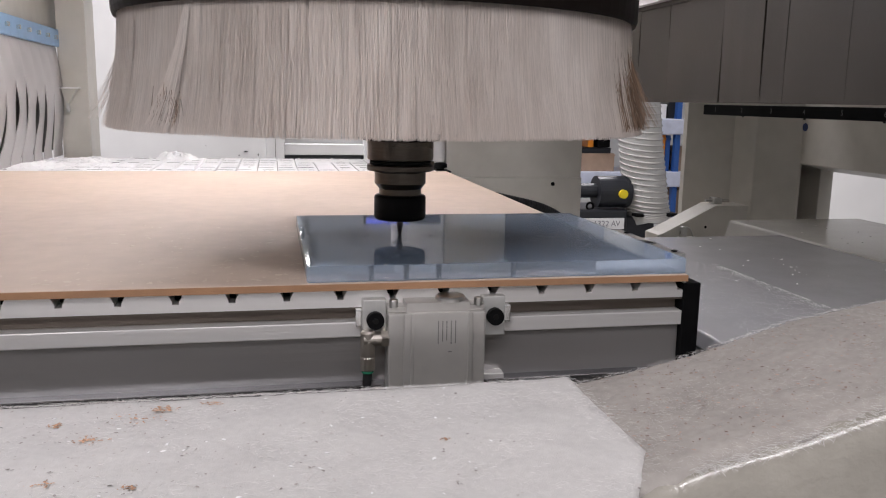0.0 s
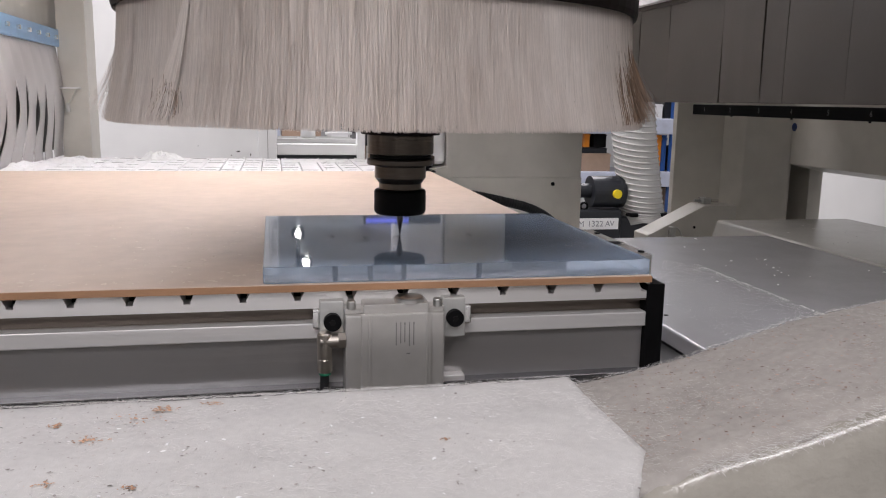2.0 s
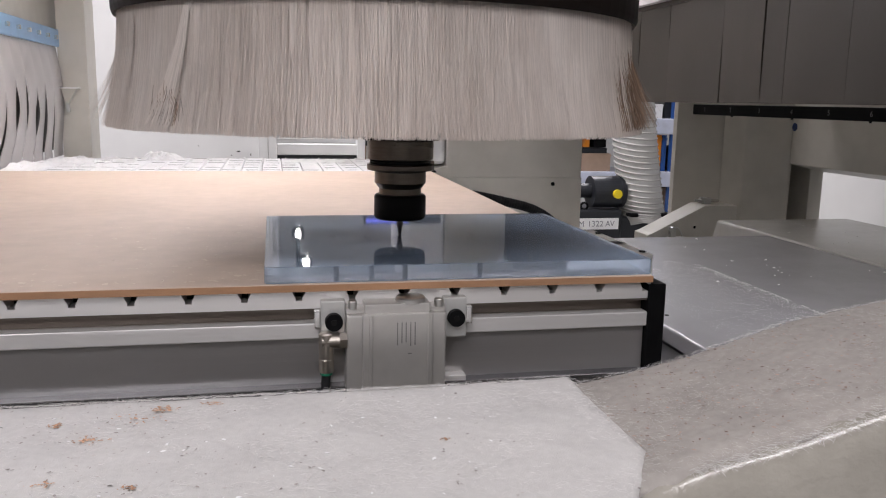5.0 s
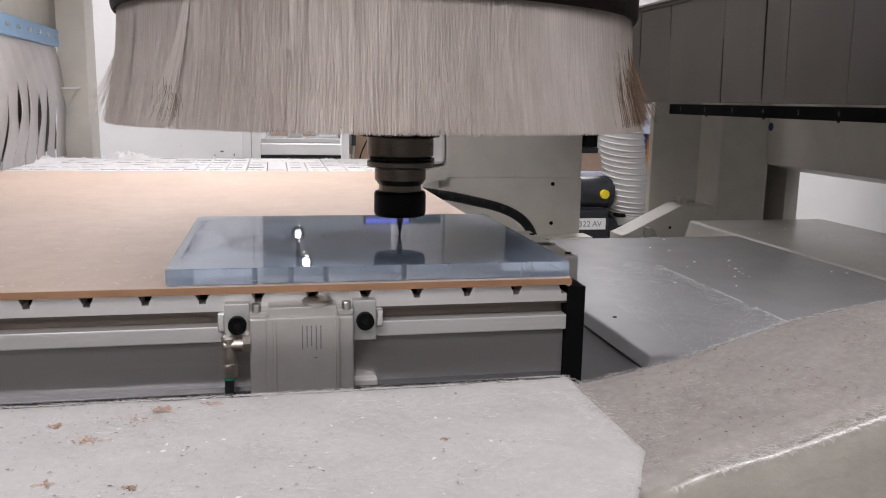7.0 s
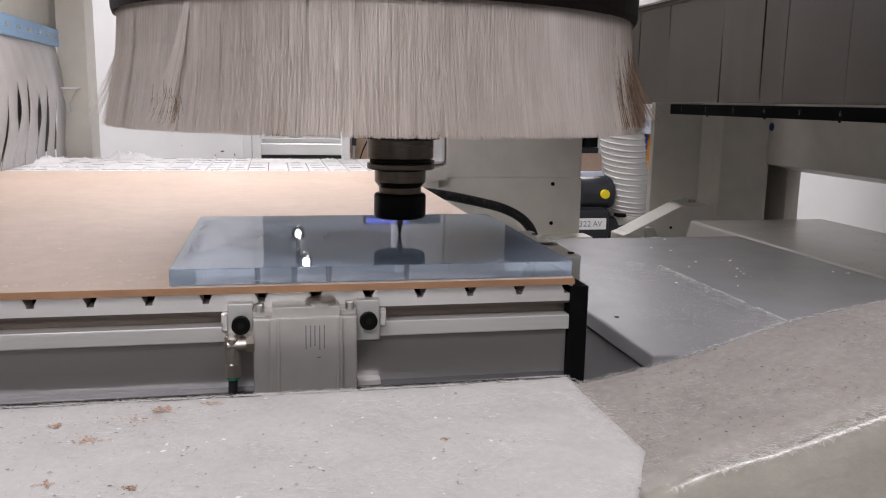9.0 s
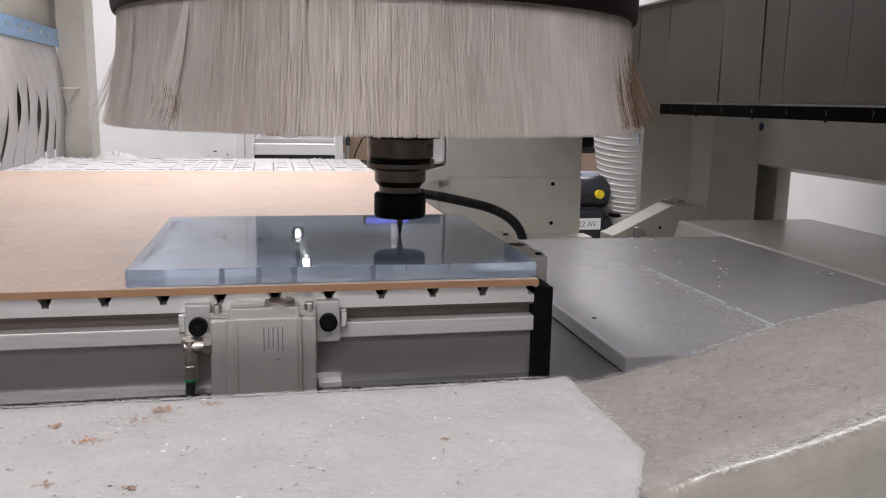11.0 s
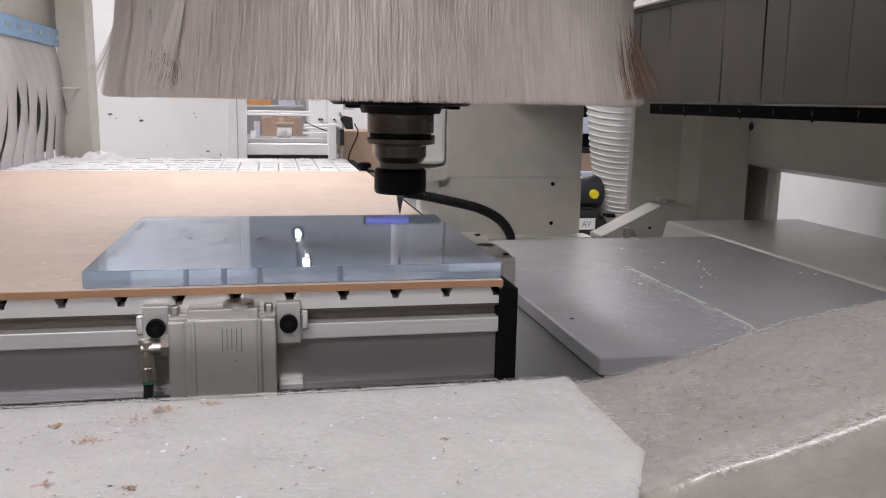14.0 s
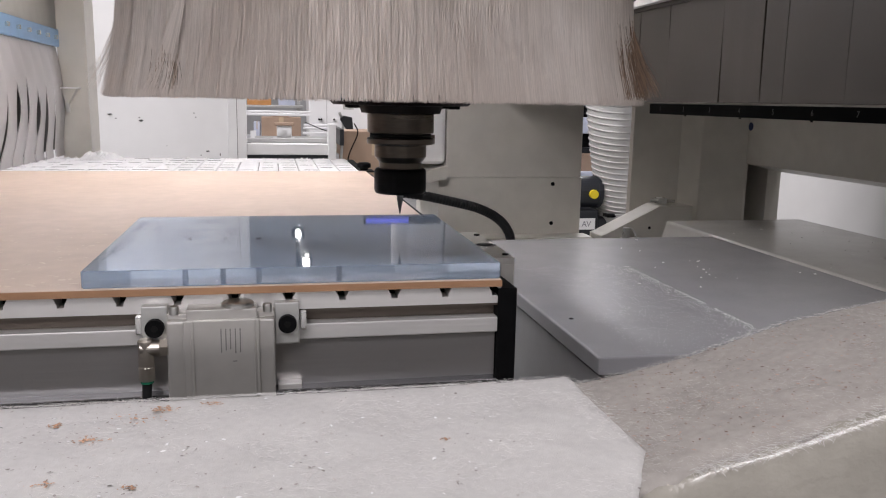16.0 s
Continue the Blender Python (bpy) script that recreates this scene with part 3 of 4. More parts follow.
part("lug_bolt", rod((1.362, 2.417, 0.762), (1.445, 2.417, 0.760), 0.005, 10), "steel", arm)
part("latch", box(1.243, 1.26, 2.33, 2.35, 0.645, 0.69, 0.003), "steel", arm)
part("latch_base", box(1.215, 1.30, 2.32, 2.359, 0.645, 0.656, 0.002), "steel", arm)
part("latch_wire", tube(curve([(1.255, 2.34, 0.688), (1.272, 2.34, 0.684), (1.282, 2.34, 0.668), (1.288, 2.34, 0.65)], 5), 0.0022, 8), "steel", arm)

# ---------------------------------------------------------------- frame beyond the bed
upright = thing("machine_support", (1.6, 2.5, 0.0), "cream painted steel machine support with a rectangular opening", "machine support")
part("back_post", bevelled(prism([(1.362, 2.57), (1.506, 2.518), (1.506, 2.545), (1.362, 2.597)], "z", 0.0, 1.6), 0.002), "cream", upright)
part("corner_post", bevelled(prism([(1.5062, 2.518), (1.537, 2.437), (1.66, 2.375), (1.669, 2.375), (1.669, 2.60), (1.5062, 2.63)], "z", 0.0, 1.6), 0.003), "cream", upright)
part("slot_back", box(1.6695, 1.80, 2.56, 2.58, 0.0, 1.6), "cream", upright)
part("inner_post", box(1.742, 1.79, 2.378, 2.5595, 0.0, 1.6, 0.002), "cream", upright)
part("beam", bevelled(prism([(1.66, 0.884), (1.66, 1.15), (1.782, 1.15), (1.782, 0.858)], "y", 0.6, 2.374), 0.003), "cream", upright)
rail = part("number_rail", box(1.388, 1.42, 0.8, 2.518, 1.034, 1.066, 0.002), "black", upright, "black numbered rail")
part("sticker", rod((1.6592, 2.362, 1.001), (1.66, 2.362, 1.001), 0.013, 20), "sticker", upright, "round blue sticker")
# unseen roof, added only to keep lamp light off the support
part("shade_roof", box(1.0, 1.85, 0.5, 2.5, 1.601, 1.66, 0.005), "cream", upright)
for by in (2.30, 2.0, 1.7, 1.4):
    part("rail_screw", lathe(1.40, by, [(0.003, 1.030), (0.003, 1.035)], 10), "black", upright)


def writing(text, size, m, mat, parent, name="lettering"):
    cu = bpy.data.curves.new(name, "FONT")
    cu.body, cu.size, cu.align_x, cu.align_y, cu.extrude = text, size, "CENTER", "CENTER", 0.0002
    tmp = new("tmp", cu)
    bpy.context.view_layer.update()
    me = bpy.data.meshes.new_from_object(tmp.evaluated_get(bpy.context.evaluated_depsgraph_get()))
    bpy.data.objects.remove(tmp)
    me.materials.clear()
    bm = bmesh.new()
    bm.from_mesh(me)
    bm.transform(m)
    return part(name, bm, mat, parent)


FACE_WEST = Matrix(((0, 0, -1, 0), (-1, 0, 0, 0), (0, 1, 0, 0), (0, 0, 0, 1)))
for k in range(8):
    writing(str(k + 1), 0.019, Matrix.Translation((1.3868, 2.440 - 0.1515 * k, 1.0505)) @ FACE_WEST, "dim_print", rail, "numeral")
panel_far = thing("white_cabinet", (2.3, 2.4, 0.0), "low plain white cabinet beyond the opening", "cabinet")
part("body", box(2.165, 2.45, 0.8, 2.96, 0.0, 1.05, 0.003), "pale", panel_far)
part("door", box(2.158, 2.165, 0.805, 1.875, 0.05, 1.044, 0.002), "pale", panel_far)
part("door", box(2.158, 2.165, 1.879, 2.955, 0.05, 1.044, 0.002), "pale", panel_far)
cab_far = thing("grey_cabinet", (2.8, 2.4, 0.0), "shaded grey cabinet wall beyond the frame opening", "cabinet")
part("body", box(2.6, 3.0, 0.6, 4.2, 0.0, 1.9, 0.01), "wall", cab_far)
part("door_panel", box(2.585, 2.6, 1.2, 3.4, 0.1, 1.8, 0.004), "wall", cab_far)

# ---------------------------------------------------------------- gantry
foot = thing("gantry_pedestal", (0.75, 2.6, 0.0), "cream painted sheet-metal gantry pedestal with screw holes", "pedestal", rides=GANTRY)
part("upper_panel", box(0.524, 0.967, 2.503, 2.9, 0.828, 1.9, 0.003), "cream", foot)
part("lower_panel", box(0.50, 0.969, 2.50, 2.9, 0.0, 0.8279, 0.001), "cream", foot)
part("ledge", box(0.60, 0.985, 2.42, 2.5, 0.60, 0.648, 0.004), "cream", foot)
for hz in (0.8075, 0.6816):
    s = part("screw_hole", rod((0.872, 2.4988, hz), (0.872, 2.502, hz), 0.0065, 16), "black", foot)
part("white_cheek", bevelled(box(0.40, 0.522, 2.50, 2.85, 0.868, 1.9), 0.02, 4), "white", foot, "white rounded cheek panel")
part("cheek_base", prism([(0.40, 0.84), (0.522, 0.866), (0.522, 0.828), (0.40, 0.80)], "y", 2.47, 2.85), "cream", foot)
col = thing("gantry_column", (-0.54, 2.55, 0.0), "cream painted steel gantry column with a small bracket", "gantry column", rides=GANTRY)
part("post", bevelled(box(-0.58, -0.504, 2.50, 2.62, 0.0, 2.2), 0.003), "cream", col)
part("angle_bracket", box(-0.575, -0.523, 2.455, 2.499, 1.077, 1.081, 0.0008), "white", col, "pale bracket plate")
part("bracket_web", prism([(-0.570, 1.0768), (-0.530, 1.0768), (-0.552, 1.038), (-0.560, 1.038)], "y", 2.470, 2.499), "cream", col)
part("bracket_foot", box(-0.562, -0.554, 2.485, 2.499, 1.012, 1.0378), "steel_soft", col)
part("side_panel", box(-0.66, -0.60, 0.2, 2.66, 1.235, 2.2), "cream", col)

# unseen portal hood over head and curtains, made tall as shade, and its lamps
hood = thing("gantry_hood", (0.05, 1.4, 1.5), "cream painted unseen gantry hood that shades the milling head", "gantry hood", rides=GANTRY)
# box added to block the lamps from the right-hand side
part("shade_box", box(-0.66, 0.80, 0.28, 2.9, 1.60, 2.9), "cream", hood)
part("side", box(0.705, 0.80, 0.28, 2.5, 1.30, 1.60), "cream", hood)
part("back_lintel", box(-0.58, 0.40, 2.50, 2.56, 1.36, 1.60), "cream", hood)
# two unseen glowing strips, added to light the board, plate and bed
for ly, glowing in ((1.75, "fill_glow"), (1.16, "fill_glow_soft")):
    strip = thing("gantry_fill", (-0.05, ly, 1.56), "unseen glowing strip added under the hood to light the board", "lamp", group="gantry lamps", rides=GANTRY)
    x1 = 0.42 if ly > 1.5 else 0.66
    part("housing", box(-0.5, x1, ly - 0.05, ly + 0.05, 1.43, 1.47, 0.003), "alu", strip)
    for hx in (-0.4, 0.3):
        part("hanger", box(hx, hx + 0.03, ly - 0.01, ly + 0.01, 1.469, 1.5995), "alu", strip)
    part("diffuser", box(-0.49, x1 - 0.01, ly - 0.04, ly + 0.04, 1.42, 1.43), glowing, strip, "glowing white face of the added strip")
for lx, lz in ((0.068, 1.165), (0.090, 1.251)):
    spot = thing("spot_lamp", (lx, 2.47, lz), "small bright LED spot lamp at the gantry back", "lamp", group="spot lamps", rides=GANTRY)
    part("lens", rod((lx, 2.45, lz), (lx, 2.455, lz), 0.010 if lz > 1.2 else 0.008, 16), "white_glow", spot, "glowing lens")
    part("shell", rod((lx, 2.456, lz), (lx, 2.498, lz), 0.02, 16), "black", spot)
    part("arm", box(lx - 0.006, lx + 0.006, 2.48, 2.498, lz, 1.40), "black", spot)
blue = thing("status_lamp", (0.35, 2.47, 1.12), "blue LED status strip at the gantry back", "lamp", rides=GANTRY)
part("lens", box(0.27, 0.40, 2.45, 2.455, 1.121, 1.133), "blue_glow", blue, "glowing blue lens")
part("shell", box(0.265, 0.50, 2.456, 2.499, 1.115, 1.139, 0.002), "black", blue)

# strip curtains: each strip is a piece of its own that swings
SWING = []


def smooth_step(x, a, b):
    k = min(1, max(0, (x - a) / (b - a)))
    return k * k * (3 - 2 * k)


def strip_piece(a, b, x, ztop, zbot, bow, curl, nz, slits):
    """One rubber strip between y = a and b, hanging at x; bow pushes its middle out, curl its foot."""
    bm = bmesh.new()
    rows = []
    for i in range(nz + 1):
        k = i / nz
        z = ztop + (zbot - ztop) * k
        off = bow * math.sin(math.pi * min(1, k * 1.1)) + curl * max(0, k - 0.55) ** 2 / 0.2
        open_a, open_b = [w * math.sin(math.pi * min(1, max(0, (k - k0) / (k1 - k0)))) ** 1.2 for k0, k1, w in slits]
        row = []
        for j in range(5):
            u = j / 4
            y = a + (b - a) * u
            row.append((x + off + open_a * (1 - u) ** 2 - open_b * u ** 2, y, z))
        rows.append(row)
    front = [[bm.verts.new(p) for p in r] for r in rows]
    back = [[bm.verts.new((p[0] - 0.0025, p[1], p[2])) for p in r] for r in rows]
    for i in range(nz):
        for j in range(4):
            bm.faces.new((front[i][j], front[i][j + 1], front[i + 1][j + 1], front[i + 1][j]))
            bm.faces.new((back[i][j], back[i + 1][j], back[i + 1][j + 1], back[i][j + 1]))
        bm.faces.new((front[i][0], front[i + 1][0], back[i + 1][0], back[i][0]))
        bm.faces.new((front[i][4], back[i][4], back[i + 1][4], front[i + 1][4]))
    for j in range(4):
        bm.faces.new((front[-1][j], front[-1][j + 1], back[-1][j + 1], back[-1][j]))
    return bm


def swinging(name, bm, mat, parent, pivot, rows):
    bm.transform(Matrix.Translation(-Vector(pivot)))
    bm.normal_update()
    me = bpy.data.meshes.new(name)
    for f in bm.faces:
        f.smooth = True
    for e in bm.edges:
        e.smooth = e.calc_face_angle(0.0) < 0.8
    bm.to_mesh(me)
    bm.free()
    me.materials.append(M[mat])
    ob = new(name, me)
    ob.parent = parent
    ORIGIN[ob.name] = ORIGIN[parent.name]
    SWING.append((ob, Vector(pivot) - ORIGIN[parent.name], rows))
    return ob


left = thing("strip_curtain", (-0.58, 1.6, 1.19), "grey rubber strip curtain with slits under a blue rail", "strip curtain", rides=GANTRY)
lrail = part("rail", box(-0.592, -0.574, 0.4, 2.52, 1.19, 1.236, 0.002), "blue_rail", left, "blue clamping rail")
y = 0.5
while y < 2.5:
    part("rail_screw", rod((-0.5745, y, 1.213), (-0.566, y, 1.213), 0.0055, 10), "bright_steel", lrail)
    y += 0.085
for dz in (1.205, 1.222):
    part("rail_bolt", rod((-0.58, 2.515, dz), (-0.58, 2.535, dz), 0.007, 8), "steel", lrail)
# dark sheet added behind the strips so that the open slits read black
part("slit_backing", box(-0.636, -0.633, 0.4, 2.66, 0.9002, 1.24), "curtain_dark", left, "dark sheet added to darken the slits")
rl = random.Random(21)
y, before = 0.42, (0.3, 1.0, 0.0)
while y < 2.49:
    w = rl.uniform(0.075, 0.10)
    top = rl.uniform(0.26, 0.46)
    after = (top, rl.choice((top + rl.uniform(0.4, 0.5), 1.05, 1.2)), rl.uniform(0.0025, 0.006)) if y + w < 2.47 else (0.3, 1.0, 0.0)
    lean = rl.uniform(-0.02, 0.02)
    rows = [(0, 0.8 * lean), (1.1, 0.8 * lean), (1.4, -0.3 + lean), (4.4, -0.2 + lean), (5.7, -0.2 + lean), (6.1, -1.55 + lean), (9.6, -1.45 + lean), (9.9, -1.25 + lean), (13.7, -1.15 + lean), (13.95, -0.8 + lean), (16.0, -0.8 + lean)]
    swinging("curtain_strip", strip_piece(y, y + w, -0.583, 1.192, 0.9005 if y < 1.92 else 0.8935, 0.014, -0.016 + 0.022 * smooth_step(y, 1.9, 2.5), 24, (before, after)), "curtain", left, (-0.583, y, 1.192), rows)
    before = after
    y += w

right = thing("strip_curtain", (0.70, 1.2, 1.26), "taupe rubber strip curtain hanging over the machine bed", "strip curtain", rides=GANTRY)
part("rail", box(0.684, 0.70, 0.4, 2.45, 1.247, 1.30, 0.002), "white", right, "white clamping rail")
part("hem", box(0.7002, 0.7045, 0.4, 2.45, 1.24, 1.30), "curtain_dark", right)
rr = random.Random(4)
# added dark backing; keeps the lit background out of the cuts
part("slit_backing", box(0.738, 0.741, 0.4, 2.45, 1.075, 1.30), "curtain_dark", right, "dark sheet added to darken the slits")
# cuts between the strips: place along y, width, and the stretch of the strip's height that stands open
cuts = [(0.40, 0, 0, 1), (0.62, 0, 0, 1), (0.79, 0.0005, 0, 1), (0.931, 0.0008, 0.1, 1), (1.062, 0.0016, 0, 1), (1.1195, 0.0050, 0, 1), (1.235, 0.0042, 0.52, 1.4),
        (1.42, 0.0030, 0, 0.5), (1.5437, 0.0040, 0.2, 0.7), (1.9, 0, 0, 1), (2.45, 0, 0, 1)]


def slit(cut, k):
    _, w, a, b = cut
    return 0.00015 + 0.5 * w * max(0.0, math.sin(math.pi * min(1, max(0, (k - a) / (b - a))))) ** 0.6


def sheet_strip(ca, cb, x, ztop, zbot, nz=20, ny=8):
    """One flat rubber strip between two cuts, with faint upright waves."""
    bm = bmesh.new()
    front, back = [], []
    for i in range(nz + 1):
        k = i / nz
        z = ztop + (zbot - ztop) * k
        y0, y1 = ca[0] + slit(ca, k), cb[0] - slit(cb, k)
        row = []
        for j in range(ny + 1):
            y = y0 + (y1 - y0) * j / ny
            row.append((x + k * 0.0028 * noise.noise(Vector((y * 26, k * 0.8, 2))) + k * 0.0012 * noise.noise(Vector((y * 70, k, 5))), y, z))
        front.append([bm.verts.new(p) for p in row])
        back.append([bm.verts.new((p[0] + 0.0025, p[1], p[2])) for p in row])
    for i in range(nz):
        for j in range(ny):
            bm.faces.new((front[i][j], front[i + 1][j], front[i + 1][j + 1], front[i][j + 1]))
            bm.faces.new((back[i][j], back[i][j + 1], back[i + 1][j + 1], back[i + 1][j]))
        bm.faces.new((front[i][0], back[i][0], back[i + 1][0], front[i + 1][0]))
        bm.faces.new((front[i][ny], front[i + 1][ny], back[i + 1][ny], back[i][ny]))
    for j in range(ny):
        bm.faces.new((front[-1][j], back[-1][j], back[-1][j + 1], front[-1][j + 1]))
    return bm


for ca, cb in zip(cuts, cuts[1:]):
    d = rr.uniform(-0.05, 0.05)
    rows = [(0, d), (1.1, d), (1.4, -0.5 + d), (2.0, d), (5.7, d), (6.1, -2.2 + 2 * d), (6.5, -1.8 + 2 * d), (7.0, -1.0 + d), (7.5, d), (9.6, d), (9.9, -0.7 + d), (10.6, d), (13.7, d), (13.95, -0.6 + d), (14.8, d), (16.0, d)]
    swinging("curtain_strip", sheet_strip(ca, cb, 0.7045, 1.285, 1.0685), "curtain_dark", right, (0.7045, ca[0], 1.285), rows)

# ---------------------------------------------------------------- gantry sill and its felt
sill = thing("gantry_sill", (0.0, 0.5, 0.0), "cream wrapped gantry sill under the felt mats", "gantry sill", rides=GANTRY)


def mound(x):
    """Height of the sill's top along x."""
    pts = [(-2.0, 0.834), (0.12, 0.834), (0.24, 0.8365), (0.30, 0.846), (0.35, 0.858), (0.40, 0.8725), (0.44, 0.884), (0.49, 0.8925), (0.53, 0.8986), (0.62, 0.908), (0.75, 0.914), (1.2, 0.918)]
    for (a, u), (b, v) in zip(pts, pts[1:]):
        if x <= b:
            return u + (v - u) * (x - a) / (b - a)
    return 0.918


def sill_body():
    bm = bmesh.new()
    secs = []
    for i in range(70):
        x = -1.0 + 1.9 * i / 69
        z = mound(x) - 0.006
        f = 0.4365 + 0.022 * smooth_step(x, 0.2, 0.3)
        if x < 0.2:
            f = 0.36
        sec = [(f - 0.03, 0.0), (f - 0.022, z - 0.12), (f - 0.012, z - 0.03), (f - 0.0085, z - 0.0135), (f - 0.0035, z - 0.0055), (f + 0.003, z - 0.0012), (f + 0.012, z), (f + 0.05, z), (0.617, z), (0.619, 0.0)]
        secs.append([bm.verts.new((x, p[0] + (0.0018 * noise.noise(Vector((x * 30, p[1] * 30, 0))) if 0.1 < p[1] else 0), p[1])) for p in sec])
    for a, b in zip(secs, secs[1:]):
        for j in range(len(a) - 1):
            bm.faces.new((a[j], b[j], b[j + 1], a[j + 1]))
    bm.faces.new(secs[0])
    bm.faces.new(secs[-1][::-1])
    bmesh.ops.recalc_face_normals(bm, faces=bm.faces)
    return bm


part("wrapped_body", sill_body(), "wrap", sill, smooth=True)


def felt_sheet(x0, x1, right_edge, y_front, y_back, lift, seed, nx, ny, droop=0.0):
    """A felt sheet lying on the sill, with a lumpy top and a thick raw edge."""
    bm = bmesh.new()
    top, low = [], []
    for i in range(nx + 1):
        u = i / nx
        rt, rl_ = [], []
        for j in range(ny + 1):
            v = j / ny
            y0 = y_front((x0 + (x1 - x0) * u))
            y = y0 + (y_back - y0) * v
            xr = right_edge(y)
            x = x0 + (xr - x0) * u
            q = Vector((x, y, seed))
            edge = min(1, min(v, 1 - v) * ny / 2.5, (1 - u) * nx / 2.5)
            n = noise.noise(q * 18) * 0.0022 + noise.noise(q * 70) * 0.0009 + noise.noise(q * 240) * 0.0005
            jag = noise.noise(Vector((x * 160, seed, 0))) * 0.0012 + noise.noise(Vector((x * 40, seed, 3))) * 0.0018
            yy = y + jag * (1 if v > 0.97 else 0)
            base = mound(x) - 0.006 + lift - droop * max(0.0, 1 - v / 0.09) ** 2
            rt.append(bm.verts.new((x, yy, base + 0.0045 * edge ** 0.5 + n * (0.3 + 0.7 * edge))))
            rl_.append(bm.verts.new((x, yy, base)))
        top.append(rt)
        low.append(rl_)
    for i in range(nx):
        for j in range(ny):
            bm.faces.new((top[i][j], top[i + 1][j], top[i + 1][j + 1], top[i][j + 1]))
        bm.faces.new((top[i][ny], top[i + 1][ny], low[i + 1][ny], low[i][ny]))
        bm.faces.new((top[i + 1][0], top[i][0], low[i][0], low[i + 1][0]))
    for j in range(ny):
        bm.faces.new((top[nx][j], low[nx][j], low[nx][j + 1], top[nx][j + 1]))
    return bm


def fibres(n, place, rng, lo=0.003, hi=0.011, w=0.00009):
    verts, faces = [], []
    for _ in range(n):
        p, up = place(rng)
        a = rng.uniform(0, 6.283)
        d = Vector((math.cos(a), math.sin(a), rng.uniform(0.0, 0.5) * up))
        L = rng.uniform(lo, hi)
        side = Vector((-d.y, d.x, 0)).normalized() * w
        bend = Vector((-d.y, d.x, 0)) * rng.uniform(-0.5, 0.5) * L
        n0 = len(verts)
        for k in (0, 0.33, 0.66, 1.0):
            c = p + d * L * k + bend * k * k - Vector((0, 0, 0.4 * up * L * k * k))
            h = Vector((0, 0, w * 1.4))
            verts += [c - side, c + side, c + h]
        for s in range(3):
            b = n0 + 3 * s
            faces += [(b, b + 1, b + 4, b + 3), (b + 1, b + 2, b + 5, b + 4), (b + 2, b, b + 3, b + 5)]
    me = bpy.data.meshes.new("fibres")
    me.from_pydata([tuple(v) for v in verts], [], faces)
    bm = bmesh.new()
    bm.from_mesh(me)
    return bm


def edge_a(y):
    return 0.243 if y > 0.483 else 0.243 - (0.483 - y) * 0.56


mat_b = thing("felt_mat", (0.45, 0.53, 0.85), "greyish dusty needle felt mat draped over the gantry sill", "felt mat", group="felt mats", rides=GANTRY)
part("sheet", felt_sheet(0.16, 0.86, lambda y: 0.86, lambda x: 0.4363 + 0.0215 * smooth_step(x, 0.2, 0.3) + 0.004 * noise.noise(Vector((x * 45, 4, 4))), 0.622, 0.0, 7.0, 190, 60, 0.0042), "felt_dusty", mat_b, smooth=True)
rb = random.Random(31)


def place_b(r):
    x, y = r.uniform(0.2, 0.62), r.uniform(0.45, 0.622)
    return Vector((x, y, mound(x) - 0.0018)), 0.7


part("felt_fuzz", fibres(12000, place_b, rb, 0.0015, 0.006, 0.00006), "fibre_grey", mat_b, kind="stuff")
part("edge_fuzz", fibres(700, lambda r: ((lambda x: (Vector((x, 0.622, mound(x) - 0.003)), 1.0))(r.uniform(0.24, 0.62))), rb, 0.0015, 0.006, 0.00006), "fibre", mat_b, kind="stuff")
part("crumb_scatter", flakes(900, lambda r: (lambda x, y: Vector((x, y, mound(x) + 0.0003)))(r.uniform(0.22, 0.6), r.uniform(0.465, 0.615)), 0.0004, 0.0017, rb, 0.25), "dull_crumb", mat_b, kind="stuff")
part("front_fringe", fibres(1350, lambda r: ((lambda x: (Vector((x, 0.4565 - r.random() * 0.011, mound(x) - 0.0042 - r.random() * 0.004)), 0.9))(r.uniform(0.26, 0.62))), rb, 0.002, 0.007, 0.00009), "fibre", mat_b, "frayed felt fringe", kind="stuff")

mat_a = thing("felt_mat", (-0.1, 0.52, 0.83), "white needle felt mat with brown crumbs on the gantry sill", "felt mat", group="felt mats", rides=GANTRY)
part("sheet", felt_sheet(-0.75, 0.243, edge_a, lambda x: 0.37, 0.635, 0.003, 2.0, 200, 54), "felt", mat_a, smooth=True)
ra = random.Random(32)


def place_a(r):
    y = r.uniform(0.40, 0.634)
    x = r.uniform(-0.3, edge_a(y))
    return Vector((x, y, mound(x) + 0.0014)), 0.7


part("felt_fuzz", fibres(16000, place_a, ra, 0.0015, 0.006, 0.00006), "fibre", mat_a, kind="stuff")
part("edge_fuzz", fibres(2600, lambda r: (Vector((r.uniform(-0.3, 0.243), 0.6345, 0.8335)), 1.0), ra, 0.0015, 0.008, 0.00006), "fibre", mat_a, kind="stuff")


def clump(cx, cy, s, n, r):
    return flakes(n, lambda q: Vector((q.gauss(cx, s), q.gauss(cy, s * 0.6), mound(cx) + 0.0027)), 0.0004, 0.0017, r, 0.35)


for cx, cy, s, n in ((-0.083, 0.606, 0.006, 34), (-0.152, 0.585, 0.004, 16), (-0.124, 0.556, 0.007, 26), (-0.049, 0.612, 0.005, 16), (-0.087, 0.48, 0.005, 12), (-0.10, 0.59, 0.012, 18), (-0.138, 0.492, 0.006, 10), (0.113, 0.52, 0.003, 6)):
    part("crumb_clump", clump(cx, cy, s * 0.75, n * 2, ra), "brown_crumb", mat_a, "reddish brown crumbs", kind="stuff")
